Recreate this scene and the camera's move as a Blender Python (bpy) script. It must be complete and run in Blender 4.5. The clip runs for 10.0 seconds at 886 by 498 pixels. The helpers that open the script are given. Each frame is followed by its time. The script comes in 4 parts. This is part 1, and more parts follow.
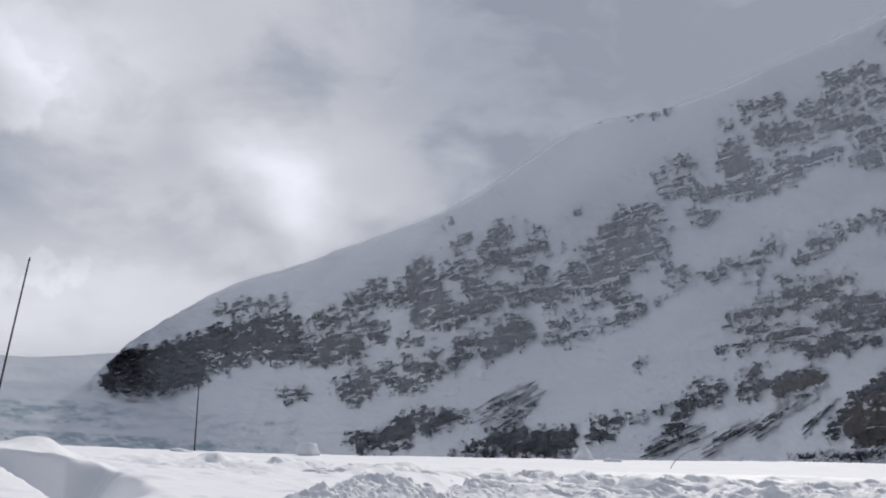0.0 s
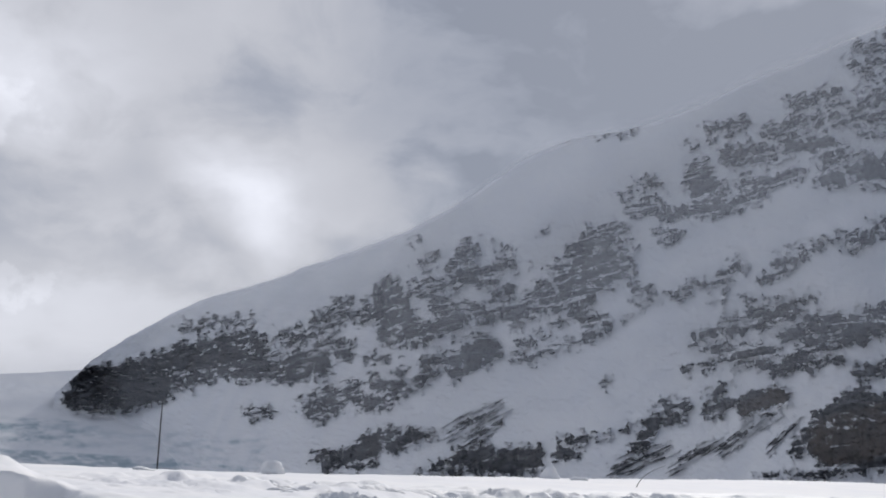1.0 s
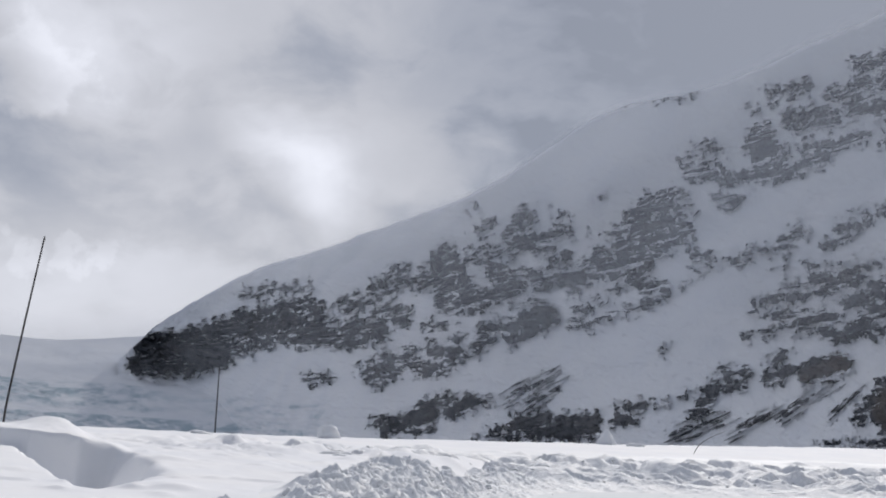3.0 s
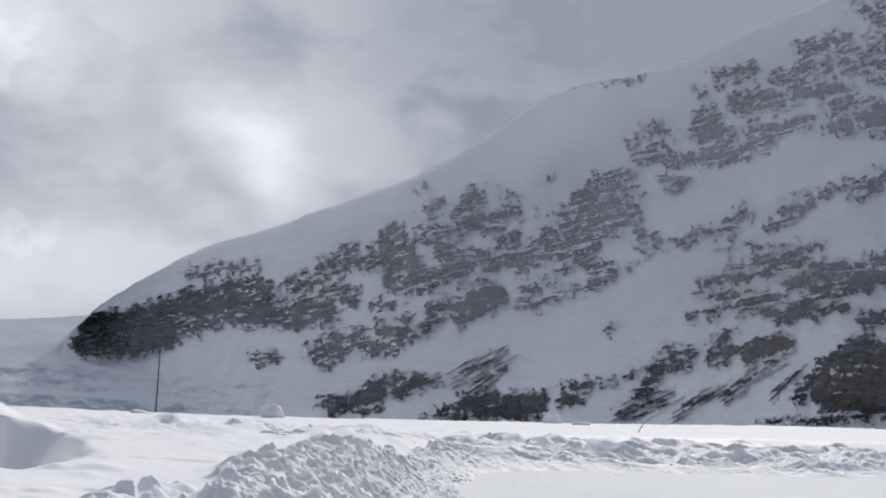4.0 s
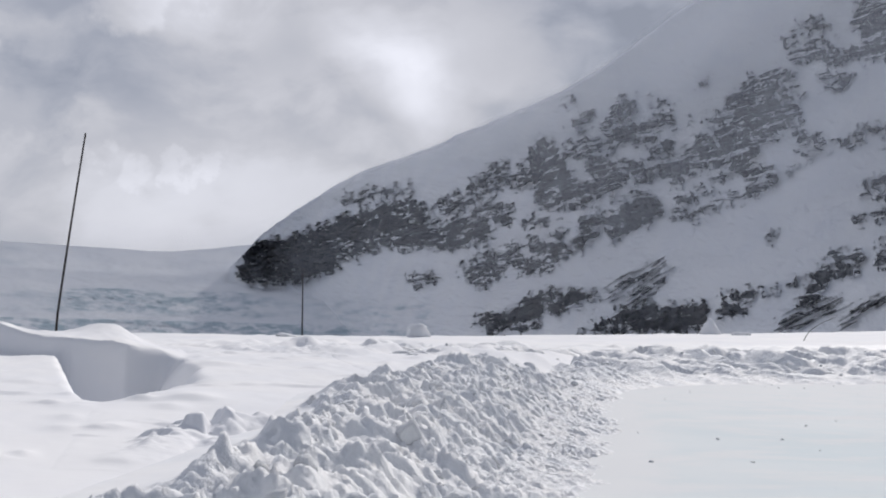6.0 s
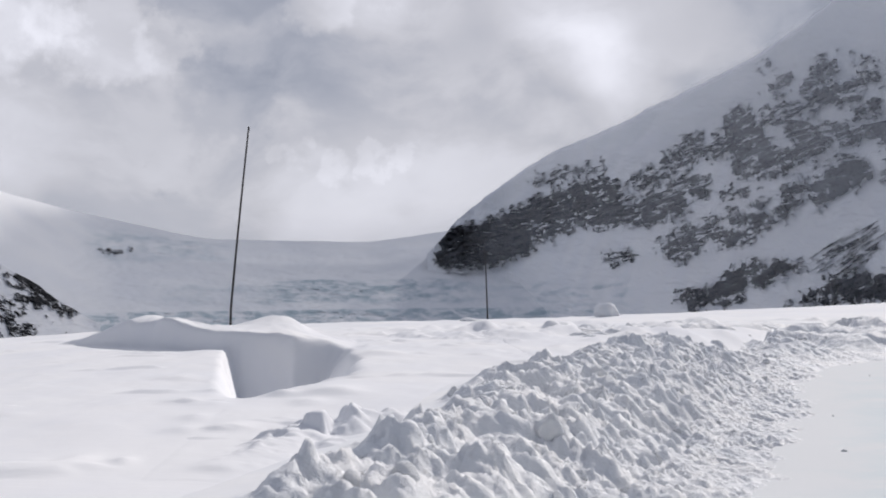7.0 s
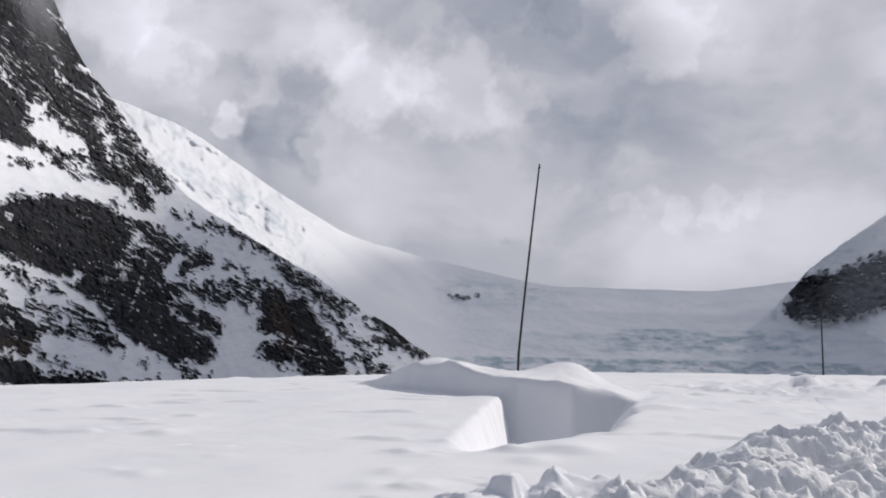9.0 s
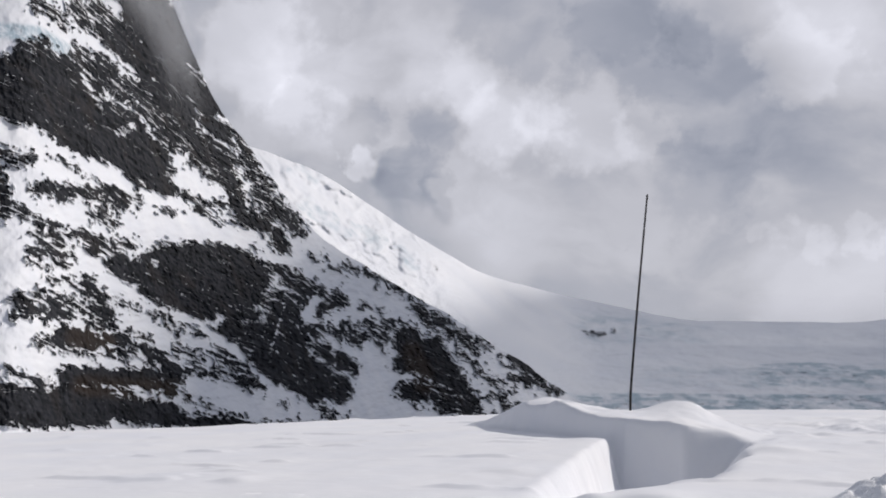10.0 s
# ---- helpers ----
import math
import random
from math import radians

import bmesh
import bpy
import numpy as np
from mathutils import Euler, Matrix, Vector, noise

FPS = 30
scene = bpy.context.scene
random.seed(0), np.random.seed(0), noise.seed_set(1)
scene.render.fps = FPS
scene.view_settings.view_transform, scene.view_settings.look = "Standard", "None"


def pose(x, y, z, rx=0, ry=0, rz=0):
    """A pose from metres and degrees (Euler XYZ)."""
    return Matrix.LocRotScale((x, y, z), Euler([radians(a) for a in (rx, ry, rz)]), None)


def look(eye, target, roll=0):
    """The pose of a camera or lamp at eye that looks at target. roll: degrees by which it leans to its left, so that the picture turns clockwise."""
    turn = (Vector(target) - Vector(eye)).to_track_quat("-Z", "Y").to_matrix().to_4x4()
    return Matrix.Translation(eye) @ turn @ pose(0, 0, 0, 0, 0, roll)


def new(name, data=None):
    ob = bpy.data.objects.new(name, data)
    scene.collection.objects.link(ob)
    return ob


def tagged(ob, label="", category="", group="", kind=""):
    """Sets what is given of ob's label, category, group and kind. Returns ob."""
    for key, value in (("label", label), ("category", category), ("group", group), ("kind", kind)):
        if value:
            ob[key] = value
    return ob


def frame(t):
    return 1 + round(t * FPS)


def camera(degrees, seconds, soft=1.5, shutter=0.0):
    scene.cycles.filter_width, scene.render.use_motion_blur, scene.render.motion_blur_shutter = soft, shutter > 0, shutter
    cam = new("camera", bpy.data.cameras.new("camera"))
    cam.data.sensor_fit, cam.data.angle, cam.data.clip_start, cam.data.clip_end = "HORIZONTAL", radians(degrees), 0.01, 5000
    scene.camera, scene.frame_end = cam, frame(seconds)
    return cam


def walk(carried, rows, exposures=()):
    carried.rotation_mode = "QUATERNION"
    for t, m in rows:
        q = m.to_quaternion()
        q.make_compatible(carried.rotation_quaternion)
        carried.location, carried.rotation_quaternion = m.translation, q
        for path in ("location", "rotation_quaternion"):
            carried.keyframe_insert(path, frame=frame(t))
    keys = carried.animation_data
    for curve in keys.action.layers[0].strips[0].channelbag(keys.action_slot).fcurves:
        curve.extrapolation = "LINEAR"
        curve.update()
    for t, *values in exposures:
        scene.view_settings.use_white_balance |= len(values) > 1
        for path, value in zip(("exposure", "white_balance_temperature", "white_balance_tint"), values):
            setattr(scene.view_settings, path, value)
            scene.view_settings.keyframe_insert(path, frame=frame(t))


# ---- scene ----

# ---- camera ----
cam = camera(43.9, 10.0, soft=1.9)


def aim(x, y, z, yaw, pitch, roll):
    a, p = radians(yaw), radians(pitch)
    way = Vector((-math.sin(a) * math.cos(p), math.cos(a) * math.cos(p), math.sin(p)))
    eye = Vector((x, y, z))
    return look(eye, eye + way, roll)


PATH = [
    (0.0, -2.116, -3.138, 1.511, -19.715, 9.646, 3.368),
    (0.5, -2.083, -3.068, 1.518, -20.587, 9.997, 3.391),
    (1.0, -2.070, -3.054, 1.503, -21.372, 10.679, 3.409),
    (1.5, -2.082, -3.073, 1.511, -21.741, 10.571, 3.539),
    (2.0, -2.072, -3.051, 1.515, -21.856, 10.112, 3.829),
    (2.5, -1.976, -2.973, 1.495, -20.051, 9.614, 3.975),
    (2.7, -1.937, -2.924, 1.490, -18.142, 9.162, 3.642),
    (3.8, -1.702, -2.556, 1.471, -20.955, 7.988, 3.599),
    (4.0, -1.644, -2.471, 1.464, -21.247, 7.899, 3.559),
    (4.5, -1.455, -2.215, 1.435, -19.327, 6.551, 3.265),
    (5.0, -1.275, -1.895, 1.440, -19.380, 4.512, 2.847),
    (5.2, -1.160, -1.783, 1.427, -19.655, 3.749, 2.361),
    (6.3, -0.587, -0.863, 1.455, -9.806, 3.011, 1.265),
    (6.5, -0.454, -0.728, 1.425, -7.425, 2.692, 0.786),
    (7.0, -0.163, -0.348, 1.459, -3.334, 2.209, -0.671),
    (7.5, 0.001, 0.000, 1.450, -0.000, 3.338, 0.432),
    (8.0, 0.231, 0.334, 1.442, 5.672, 2.265, 0.483),
    (8.5, 0.422, 0.654, 1.422, 11.458, 3.280, 0.687),
    (9.0, 0.614, 0.900, 1.424, 14.410, 4.679, 0.875),
    (9.5, 0.845, 1.196, 1.446, 18.588, 4.789, -0.208),
    (10.0, 0.951, 1.480, 1.462, 21.373, 6.573, 0.117),
]
walk(cam, [(t, aim(*row)) for t, *row in PATH], exposures=((0.0, 0.0, 6500, 10), (5.0, 0.0, 6500, 10), (7.0, 0.0, 6550, 12), (10.0, -0.14, 6550, 12)))

# ---- light ----
SUN_AZ, SUN_EL = -38.0, 32.0  # azimuth to the left of +y


def heading(az, el):
    """Unit vectors for azimuths to the left of +y and elevations, in degrees."""
    a, e = np.radians(az), np.radians(el)
    return np.stack([-np.sin(a) * np.cos(e), np.cos(a) * np.cos(e), np.sin(e) + 0 * a], -1)


sun = new("sun", bpy.data.lights.new("sun", "SUN"))
sun.data.energy, sun.data.angle, sun.data.color = 3.05, radians(0.9), (1.0, 0.955, 0.905)
sun.matrix_world = look(Vector(heading(SUN_AZ, SUN_EL)) * 200, (0, 0, 0))


class Nodes:
    """Short hand for building node trees."""

    def __init__(self, tree):
        self.tree = tree
        tree.nodes.clear()

    def add(self, kind, *links, **props):
        node = self.tree.nodes.new(kind)
        for key, value in props.items():
            if key == "op":
                node.operation = value
            elif key == "blend":
                node.blend_type = value
            elif key == "data":
                node.data_type = value
            elif key == "interp":
                node.interpolation_type = value
            elif key == "attr":
                node.attribute_name = value
            elif key == "feature":
                node.feature = value
            else:
                node.inputs[key.replace("_", " ")].default_value = value
        for slot, source in links:
            self.tree.links.new(source, node.inputs[slot])
        return node

    def noise(self, vector, scale, detail=4.0, rough=0.55, distort=0.0):
        n = self.add("ShaderNodeTexNoise", ("Vector", vector), Scale=scale, Detail=detail, Roughness=rough, Distortion=distort)
        return n.outputs["Fac"]

    def math(self, op, a, b=0.0, clamp=False):
        n = self.tree.nodes.new("ShaderNodeMath")
        n.operation, n.use_clamp = op, clamp
        for i, v in enumerate((a, b)):
            if isinstance(v, (int, float)):
                n.inputs[i].default_value = v
            else:
                self.tree.links.new(v, n.inputs[i])
        return n.outputs[0]

    def ramp(self, value, lo, hi, a=0.0, b=1.0):
        n = self.tree.nodes.new("ShaderNodeMapRange")
        n.interpolation_type = "SMOOTHSTEP"
        for i, v in enumerate((value, lo, hi, a, b)):
            if isinstance(v, (int, float)):
                n.inputs[i].default_value = v
            else:
                self.tree.links.new(v, n.inputs[i])
        return n.outputs[0]

    def mix(self, fac, a, b, blend="MIX"):
        n = self.tree.nodes.new("ShaderNodeMix")
        n.data_type, n.blend_type = "RGBA", blend
        for i, v in ((0, fac), (6, a), (7, b)):
            if isinstance(v, (int, float)):
                n.inputs[i].default_value = v
            elif isinstance(v, tuple):
                n.inputs[i].default_value = (*v, 1)
            else:
                self.tree.links.new(v, n.inputs[i])
        return n.outputs[2]

    def stretch(self, vector, x, y, z, turn=(0, 0, 0)):
        n = self.add("ShaderNodeMapping", ("Vector", vector))
        n.inputs["Scale"].default_value = (x, y, z)
        n.inputs["Rotation"].default_value = [radians(a) for a in turn]
        return n.outputs[0]


# broken cloud: azimuth, elevation, radius in degrees, brighter or darker by
CLOUDS = (
    (-7.6, 15.0, 2.2, 0.06), (-9.2, 13.9, 2.2, 0.11), (-10.3, 12.6, 2.2, 0.15), (-11.7, 11.0, 2.2, 0.21), (-12.6, 9.8, 2.0, 0.18), (-13.4, 12.3, 4.5, 0.08), (2.5, 17.3, 3.0, 0.28), (-1.9, 17.2, 4.0, 0.14),
    (2.0, 6.5, 6.0, 0.12), (-26.0, 20.0, 13.0, -0.18), (-38.0, 22.0, 12.0, -0.10), (3.5, 12.5, 6.0, -0.08), (-20.9, 13.6, 1.8, 0.08), (-5.0, 13.5, 3.5, -0.05),
    (29.5, 16.5, 4.4, 0.16), (1.0, 15.5, 3.0, 0.10), (-33.0, 15.0, 7.0, -0.05), (18.0, 9.0, 5.0, 0.10), (27.0, 16.0, 14.0, 0.12), (-10.3, 11.3, 4.0, 0.05), (13.0, 4.6, 5.0, 0.06), (15.5, 14.0, 6.0, 0.08), (5.5, 2.0, 8.0, 0.06), (-5.0, 5.5, 7.0, 0.12),
)
# heaped cloud with firmer edges, and the gaps between
BILLOWS = (
    (17.6, 13.6, 2.9, 0.15), (13.6, 13.0, 2.8, 0.14), (20.2, 15.6, 2.3, 0.09), (10.9, 13.0, 1.8, 0.07), (25.7, 10.9, 1.2, 0.17), (31.2, 17.0, 3.0, 0.15), (28.6, 14.4, 1.8, 0.09), (3.4, 15.9, 2.4, 0.10),
    (5.2, 7.0, 1.1, 0.06), (2.3, 6.3, 1.1, 0.07), (-0.1, 6.7, 1.0, 0.07), (12.2, 18.4, 2.6, -0.08), (8.6, 17.2, 1.8, -0.07), (26.4, 13.3, 1.9, -0.10), (23.2, 10.3, 1.9, -0.13), (21.2, 9.2, 1.3, -0.08),
    (28.2, 18.0, 2.0, -0.06), (11.2, 5.8, 1.0, -0.07), (7.4, 10.3, 2.6, -0.06), (22.0, 13.0, 1.5, -0.07),
)
world = bpy.data.worlds.new("world")
scene.world, world.use_nodes = world, True
w = Nodes(world.node_tree)
way = w.add("ShaderNodeTexCoord").outputs["Generated"]
bend = w.add("ShaderNodeTexNoise", ("Vector", way), Scale=6.0, Detail=5.0, Roughness=0.5)
shift = w.add("ShaderNodeVectorMath", ("Vector", bend.outputs["Color"]), op="SUBTRACT")
shift.inputs[1].default_value = (0.5, 0.5, 0.5)
shift = w.add("ShaderNodeVectorMath", ("Vector", shift.outputs[0]), op="SCALE", Scale=0.10)
bent = w.add("ShaderNodeVectorMath", ("Vector", way), op="ADD")
w.tree.links.new(shift.outputs[0], bent.inputs[1])
bent = bent.outputs[0]
soft = w.noise(w.stretch(bent, 1, 1, 1.8), 5.0, 6.0, 0.52)
fine = w.noise(w.stretch(bent, 1, 1, 1.6), 17.0, 5.0, 0.55)
level = w.math("ADD", w.ramp(soft, 0.40, 0.60, -0.06, 0.08), w.math("MULTIPLY", w.math("SUBTRACT", fine, 0.5), 0.08))
level = w.math("ADD", level, 0.49)
for az, el, size, gain in CLOUDS:
    far = w.add("ShaderNodeVectorMath", ("Vector", bent), op="DISTANCE")
    far.inputs[1].default_value = heading(az, el)
    level = w.math("ADD", level, w.ramp(far.outputs["Value"], 0.0, radians(size) * 1.35, gain, 0.0))
fray = w.add("ShaderNodeTexNoise", ("Vector", way), Scale=24.0, Detail=6.0, Roughness=0.6)
shift = w.add("ShaderNodeVectorMath", ("Vector", fray.outputs["Color"]), op="SUBTRACT")
shift.inputs[1].default_value = (0.5, 0.5, 0.5)
shift = w.add("ShaderNodeVectorMath", ("Vector", shift.outputs[0]), op="SCALE", Scale=0.085)
torn = w.add("ShaderNodeVectorMath", ("Vector", bent), op="ADD")
w.tree.links.new(shift.outputs[0], torn.inputs[1])
for az, el, size, gain in BILLOWS:
    far = w.add("ShaderNodeVectorMath", ("Vector", torn.outputs[0]), op="DISTANCE")
    far.inputs[1].default_value = heading(az, el)
    level = w.math("ADD", level, w.ramp(far.outputs["Value"], radians(size) * 0.68, radians(size) * 1.18, gain, 0.0))
billow = w.noise(w.stretch(bent, 1, 1, 1.4), 9.0, 7.0, 0.5)
open_sky = w.add("ShaderNodeVectorMath", ("Vector", way), op="DISTANCE")
open_sky.inputs[1].default_value = heading(24.0, 17.0)
broken = w.ramp(open_sky.outputs["Value"], 0.08, 0.34, 1.0, 0.0)
level = w.math("ADD", level, w.math("MULTIPLY", broken, w.ramp(billow, 0.42, 0.60, -0.05, 0.04)))
level = w.math("MAXIMUM", level, 0.33)
side = w.add("ShaderNodeSeparateXYZ", ("Vector", way))
level = w.math("MULTIPLY", level, w.ramp(side.outputs["Y"], -0.4, 0.75, 0.57, 1.0))  # brighter towards the sun
level = w.math("MULTIPLY", level, w.ramp(side.outputs["X"], 0.60, 0.95, 1.0, 0.66))  # darker over the mountain
tint = w.mix(w.ramp(level, 0.30, 0.60), (0.83, 0.92, 1.14), (0.96, 0.985, 1.085))
cloud = w.mix(1.0, tint, level, "MULTIPLY")
sky = w.add("ShaderNodeTexSky")
sky.sky_type, sky.sun_disc, sky.sun_elevation, sky.sun_rotation = "NISHITA", False, radians(SUN_EL), radians(-SUN_AZ)
blue = w.mix(1.0, sky.outputs[0], (0.09, 0.09, 0.09), "MULTIPLY")
cover = w.ramp(level, 0.16, 0.34, 0.90, 0.98)
back = w.add("ShaderNodeBackground", ("Color", w.mix(cover, blue, cloud)), Strength=1.0)
w.tree.links.new(back.outputs[0], w.add("ShaderNodeOutputWorld").inputs[0])


# ---- materials ----
def material(name):
    m = bpy.data.materials.new(name)
    m.use_nodes = True
    n = Nodes(m.node_tree)
    n.place = n.add("ShaderNodeTexCoord").outputs["Object"]
    return m, n


def finish(n, colour, rough=0.6, bump=None, depth=0.02, strength=0.6, shine=0.12, **props):
    s = n.add("ShaderNodeBsdfPrincipled", **props)
    s.inputs["Specular IOR Level"].default_value = shine
    for slot, v in (("Base Color", colour), ("Roughness", rough)):
        if isinstance(v, (int, float)):
            s.inputs[slot].default_value = v
        elif isinstance(v, tuple):
            s.inputs[slot].default_value = (*v, 1)
        else:
            n.tree.links.new(v, s.inputs[slot])
    if bump is not None:
        b = n.add("ShaderNodeBump", ("Height", bump), Strength=strength, Distance=depth)
        n.tree.links.new(b.outputs[0], s.inputs["Normal"])
    n.tree.links.new(s.outputs[0], n.add("ShaderNodeOutputMaterial").inputs[0])
    return s


def field_snow():
    m, n = material("wind_packed_snow")
    big, small = n.noise(n.stretch(n.place, 1, 0.6, 1), 0.7, 5), n.noise(n.place, 28.0, 5, 0.7)
    crust = n.noise(n.stretch(n.place, 1.0, 3.0, 1, (0, 0, 25)), 3.0, 6, 0.6)
    colour = n.mix(n.ramp(big, 0.3, 0.7), (0.84, 0.85, 0.88), (0.90, 0.90, 0.91))
    height = n.math("ADD", n.math("MULTIPLY", crust, 1.0), n.math("MULTIPLY", small, 0.02))
    finish(n, colour, n.ramp(small, 0.3, 0.7, 0.7, 0.85), height, 0.06, 0.08, 0.03)
    return m


def bank_snow():
    m, n = material("plowed_snow")
    big, small = n.noise(n.place, 1.3, 5), n.noise(n.place, 36.0, 6, 0.75)
    mid = n.noise(n.place, 9.0, 5, 0.6)
    colour = n.mix(n.ramp(big, 0.35, 0.7), (0.83, 0.845, 0.87), (0.90, 0.90, 0.905))
    dirt = n.math("MULTIPLY", n.ramp(n.noise(n.place, 2.2, 6, 0.7), 0.58, 0.74), 0.22)
    colour = n.mix(dirt, colour, (0.62, 0.58, 0.52))
    height = n.math("ADD", n.math("MULTIPLY", mid, 1.0), n.math("MULTIPLY", small, 0.35))
    height = n.math("MULTIPLY", height, n.add("ShaderNodeAttribute", attr="broken").outputs["Fac"])
    finish(n, colour, 0.65, height, 0.03, 0.6, 0.05, **{"Subsurface Weight": 0.15, "Subsurface Scale": 0.02, "Subsurface Radius": (1, 1, 1)})
    return m


def road_ice():
    m, n = material("packed_road_ice")
    big, streak = n.noise(n.place, 0.35, 5), n.noise(n.stretch(n.place, 0.6, 1.2, 1), 1.1, 6, 0.6)
    small = n.noise(n.place, 16.0, 6, 0.7)
    colour = n.mix(n.ramp(big, 0.35, 0.65), (0.66, 0.725, 0.75), (0.72, 0.76, 0.775))
    colour = n.mix(n.ramp(streak, 0.46, 0.66, 0, 0.6), colour, (0.80, 0.80, 0.80))
    trodden = n.ramp(n.add("ShaderNodeSeparateXYZ", ("Vector", n.place)).outputs["Y"], 9.0, 19.0)
    snowy = n.math("MAXIMUM", n.add("ShaderNodeAttribute", attr="snowy").outputs["Fac"], n.math("MULTIPLY", trodden, 0.75))
    snowy = n.ramp(n.math("ADD", snowy, n.math("MULTIPLY", n.math("SUBTRACT", n.noise(n.place, 1.6, 6, 0.65), 0.5), 1.4)), 0.15, 0.95)
    colour = n.mix(snowy, colour, (0.76, 0.775, 0.785))
    specks = n.ramp(n.noise(n.place, 7.0, 5, 0.75), 0.70, 0.78, 0, 0.55)
    colour = n.mix(specks, colour, (0.38, 0.39, 0.40))
    height = n.math("ADD", streak, n.math("MULTIPLY", small, 0.4))
    finish(n, colour, n.ramp(streak, 0.35, 0.7, 0.75, 0.9), height, 0.02, 0.25, 0.03)
    return m


def rock_and_snow(name, scale, rock_dark, rock_light, warm, run, dip, ragged=1.0, relief=0.3, beds=(0.22, 0.4, 1.3)):
    """Snow-plastered rock: 'rock' is where the bedrock stands bare, 'ice' where blue ice shows or the glacier's painted
    shade lies, 'brown' where the stone is rusty.
    run, dip: the turn that lays the x axis along the wall, and the beds' dip in it."""
    m, n = material(name)
    rock = n.add("ShaderNodeAttribute", attr="rock").outputs["Fac"]
    ice = n.add("ShaderNodeAttribute", attr="ice").outputs["Fac"]
    rust = n.add("ShaderNodeAttribute", attr="brown").outputs["Fac"]
    wall = n.stretch(n.stretch(n.place, 1, 1, 1, (0, 0, run)), 1, 1, 1, (0, dip, 0))
    strata = n.noise(n.stretch(wall, *beds), scale * 1.8, 6, 0.6, 0.35)
    thin = n.noise(n.stretch(wall, beds[0] * 0.7, beds[1], beds[2] * 1.2), scale * 3.6, 5, 0.62, 0.8)
    crack = n.noise(n.stretch(wall, 0.6, 0.6, 0.7), scale * 3.4, 7, 0.66, 0.5)
    fine = n.noise(n.stretch(wall, 0.6, 0.7, 0.9), scale * 12.0, 6, 0.7)
    drips = n.noise(n.stretch(wall, 1.0, 1.0, 0.16), scale * 9.0, 5, 0.6, 0.2)
    patch = n.noise(n.place, scale * 0.5, 4)
    edge = n.math("ADD", n.math("MULTIPLY", n.math("SUBTRACT", strata, 0.5), 1.8), n.math("MULTIPLY", n.math("SUBTRACT", crack, 0.5), 1.3))
    edge = n.math("ADD", edge, n.math("MULTIPLY", n.math("SUBTRACT", fine, 0.5), 1.5))
    edge = n.math("SUBTRACT", edge, n.math("MULTIPLY", n.ramp(thin, 0.51, 0.62), 0.75))
    edge = n.math("SUBTRACT", edge, n.math("MULTIPLY", n.ramp(drips, 0.58, 0.70), 0.7))
    bare = n.ramp(n.math("ADD", rock, n.math("MULTIPLY", edge, ragged)), -0.08, 0.14)
    # stone tone varies with the bump's noises, with crevice shade put into the colour
    tone = n.math("ADD", n.math("MULTIPLY", crack, 0.35), n.math("ADD", n.math("MULTIPLY", strata, 0.25), n.math("ADD", n.math("MULTIPLY", thin, 0.2), n.math("MULTIPLY", fine, 0.2))))
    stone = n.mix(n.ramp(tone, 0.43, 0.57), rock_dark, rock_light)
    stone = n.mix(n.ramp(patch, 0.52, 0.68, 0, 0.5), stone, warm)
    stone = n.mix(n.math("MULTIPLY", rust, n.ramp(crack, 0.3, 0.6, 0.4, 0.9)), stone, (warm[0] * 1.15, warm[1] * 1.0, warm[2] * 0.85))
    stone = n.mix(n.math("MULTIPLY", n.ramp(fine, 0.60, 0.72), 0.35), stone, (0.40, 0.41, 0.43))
    snow = n.mix(n.ramp(patch, 0.3, 0.7), (0.80, 0.82, 0.86), (0.88, 0.89, 0.91))
    dust = n.math("MULTIPLY", n.ramp(rock, -1.2, 0.0), n.ramp(fine, 0.48, 0.66, 0.0, 0.5))
    snow = n.mix(dust, snow, (0.42, 0.43, 0.46))
    snow = n.mix(n.math("MULTIPLY", ice, n.ramp(crack, 0.34, 0.60, 0.25, 1.0)), snow, (0.40, 0.50, 0.56))
    height = n.math("ADD", n.math("MULTIPLY", bare, n.math("ADD", n.math("MULTIPLY", crack, 1.2), n.math("ADD", n.math("MULTIPLY", strata, 0.8), n.math("MULTIPLY", thin, 0.4)))), n.math("MULTIPLY", n.math("MULTIPLY", ice, crack), 2.0))
    finish(n, n.mix(bare, snow, stone), n.ramp(bare, 0, 1, 0.65, 0.85), height, 2.5 / (scale * 60), relief)
    return m


def veil_mist():
    """Thin cloud: part of the light goes through."""
    m, n = material("drifting_mist")
    thick = n.add("ShaderNodeAttribute", attr="thick").outputs["Fac"]
    wisps = n.noise(n.stretch(n.place, 1, 1, 1.8), 0.006, 5, 0.55)
    thick = n.math("MINIMUM", n.math("MULTIPLY", thick, n.ramp(wisps, 0.25, 0.7, 0.7, 1.2)), 0.24)
    d = n.add("ShaderNodeBsdfDiffuse", Color=(0.88, 0.90, 0.93, 1))
    t = n.add("ShaderNodeBsdfTranslucent", Color=(0.88, 0.90, 0.93, 1))
    both = n.add("ShaderNodeMixShader", (1, d.outputs[0]), (2, t.outputs[0]))
    clear = n.add("ShaderNodeBsdfTransparent")
    out = n.add("ShaderNodeMixShader", (0, thick), (1, clear.outputs[0]), (2, both.outputs[0]))
    n.tree.links.new(out.outputs[0], n.add("ShaderNodeOutputMaterial").inputs[0])
    return m


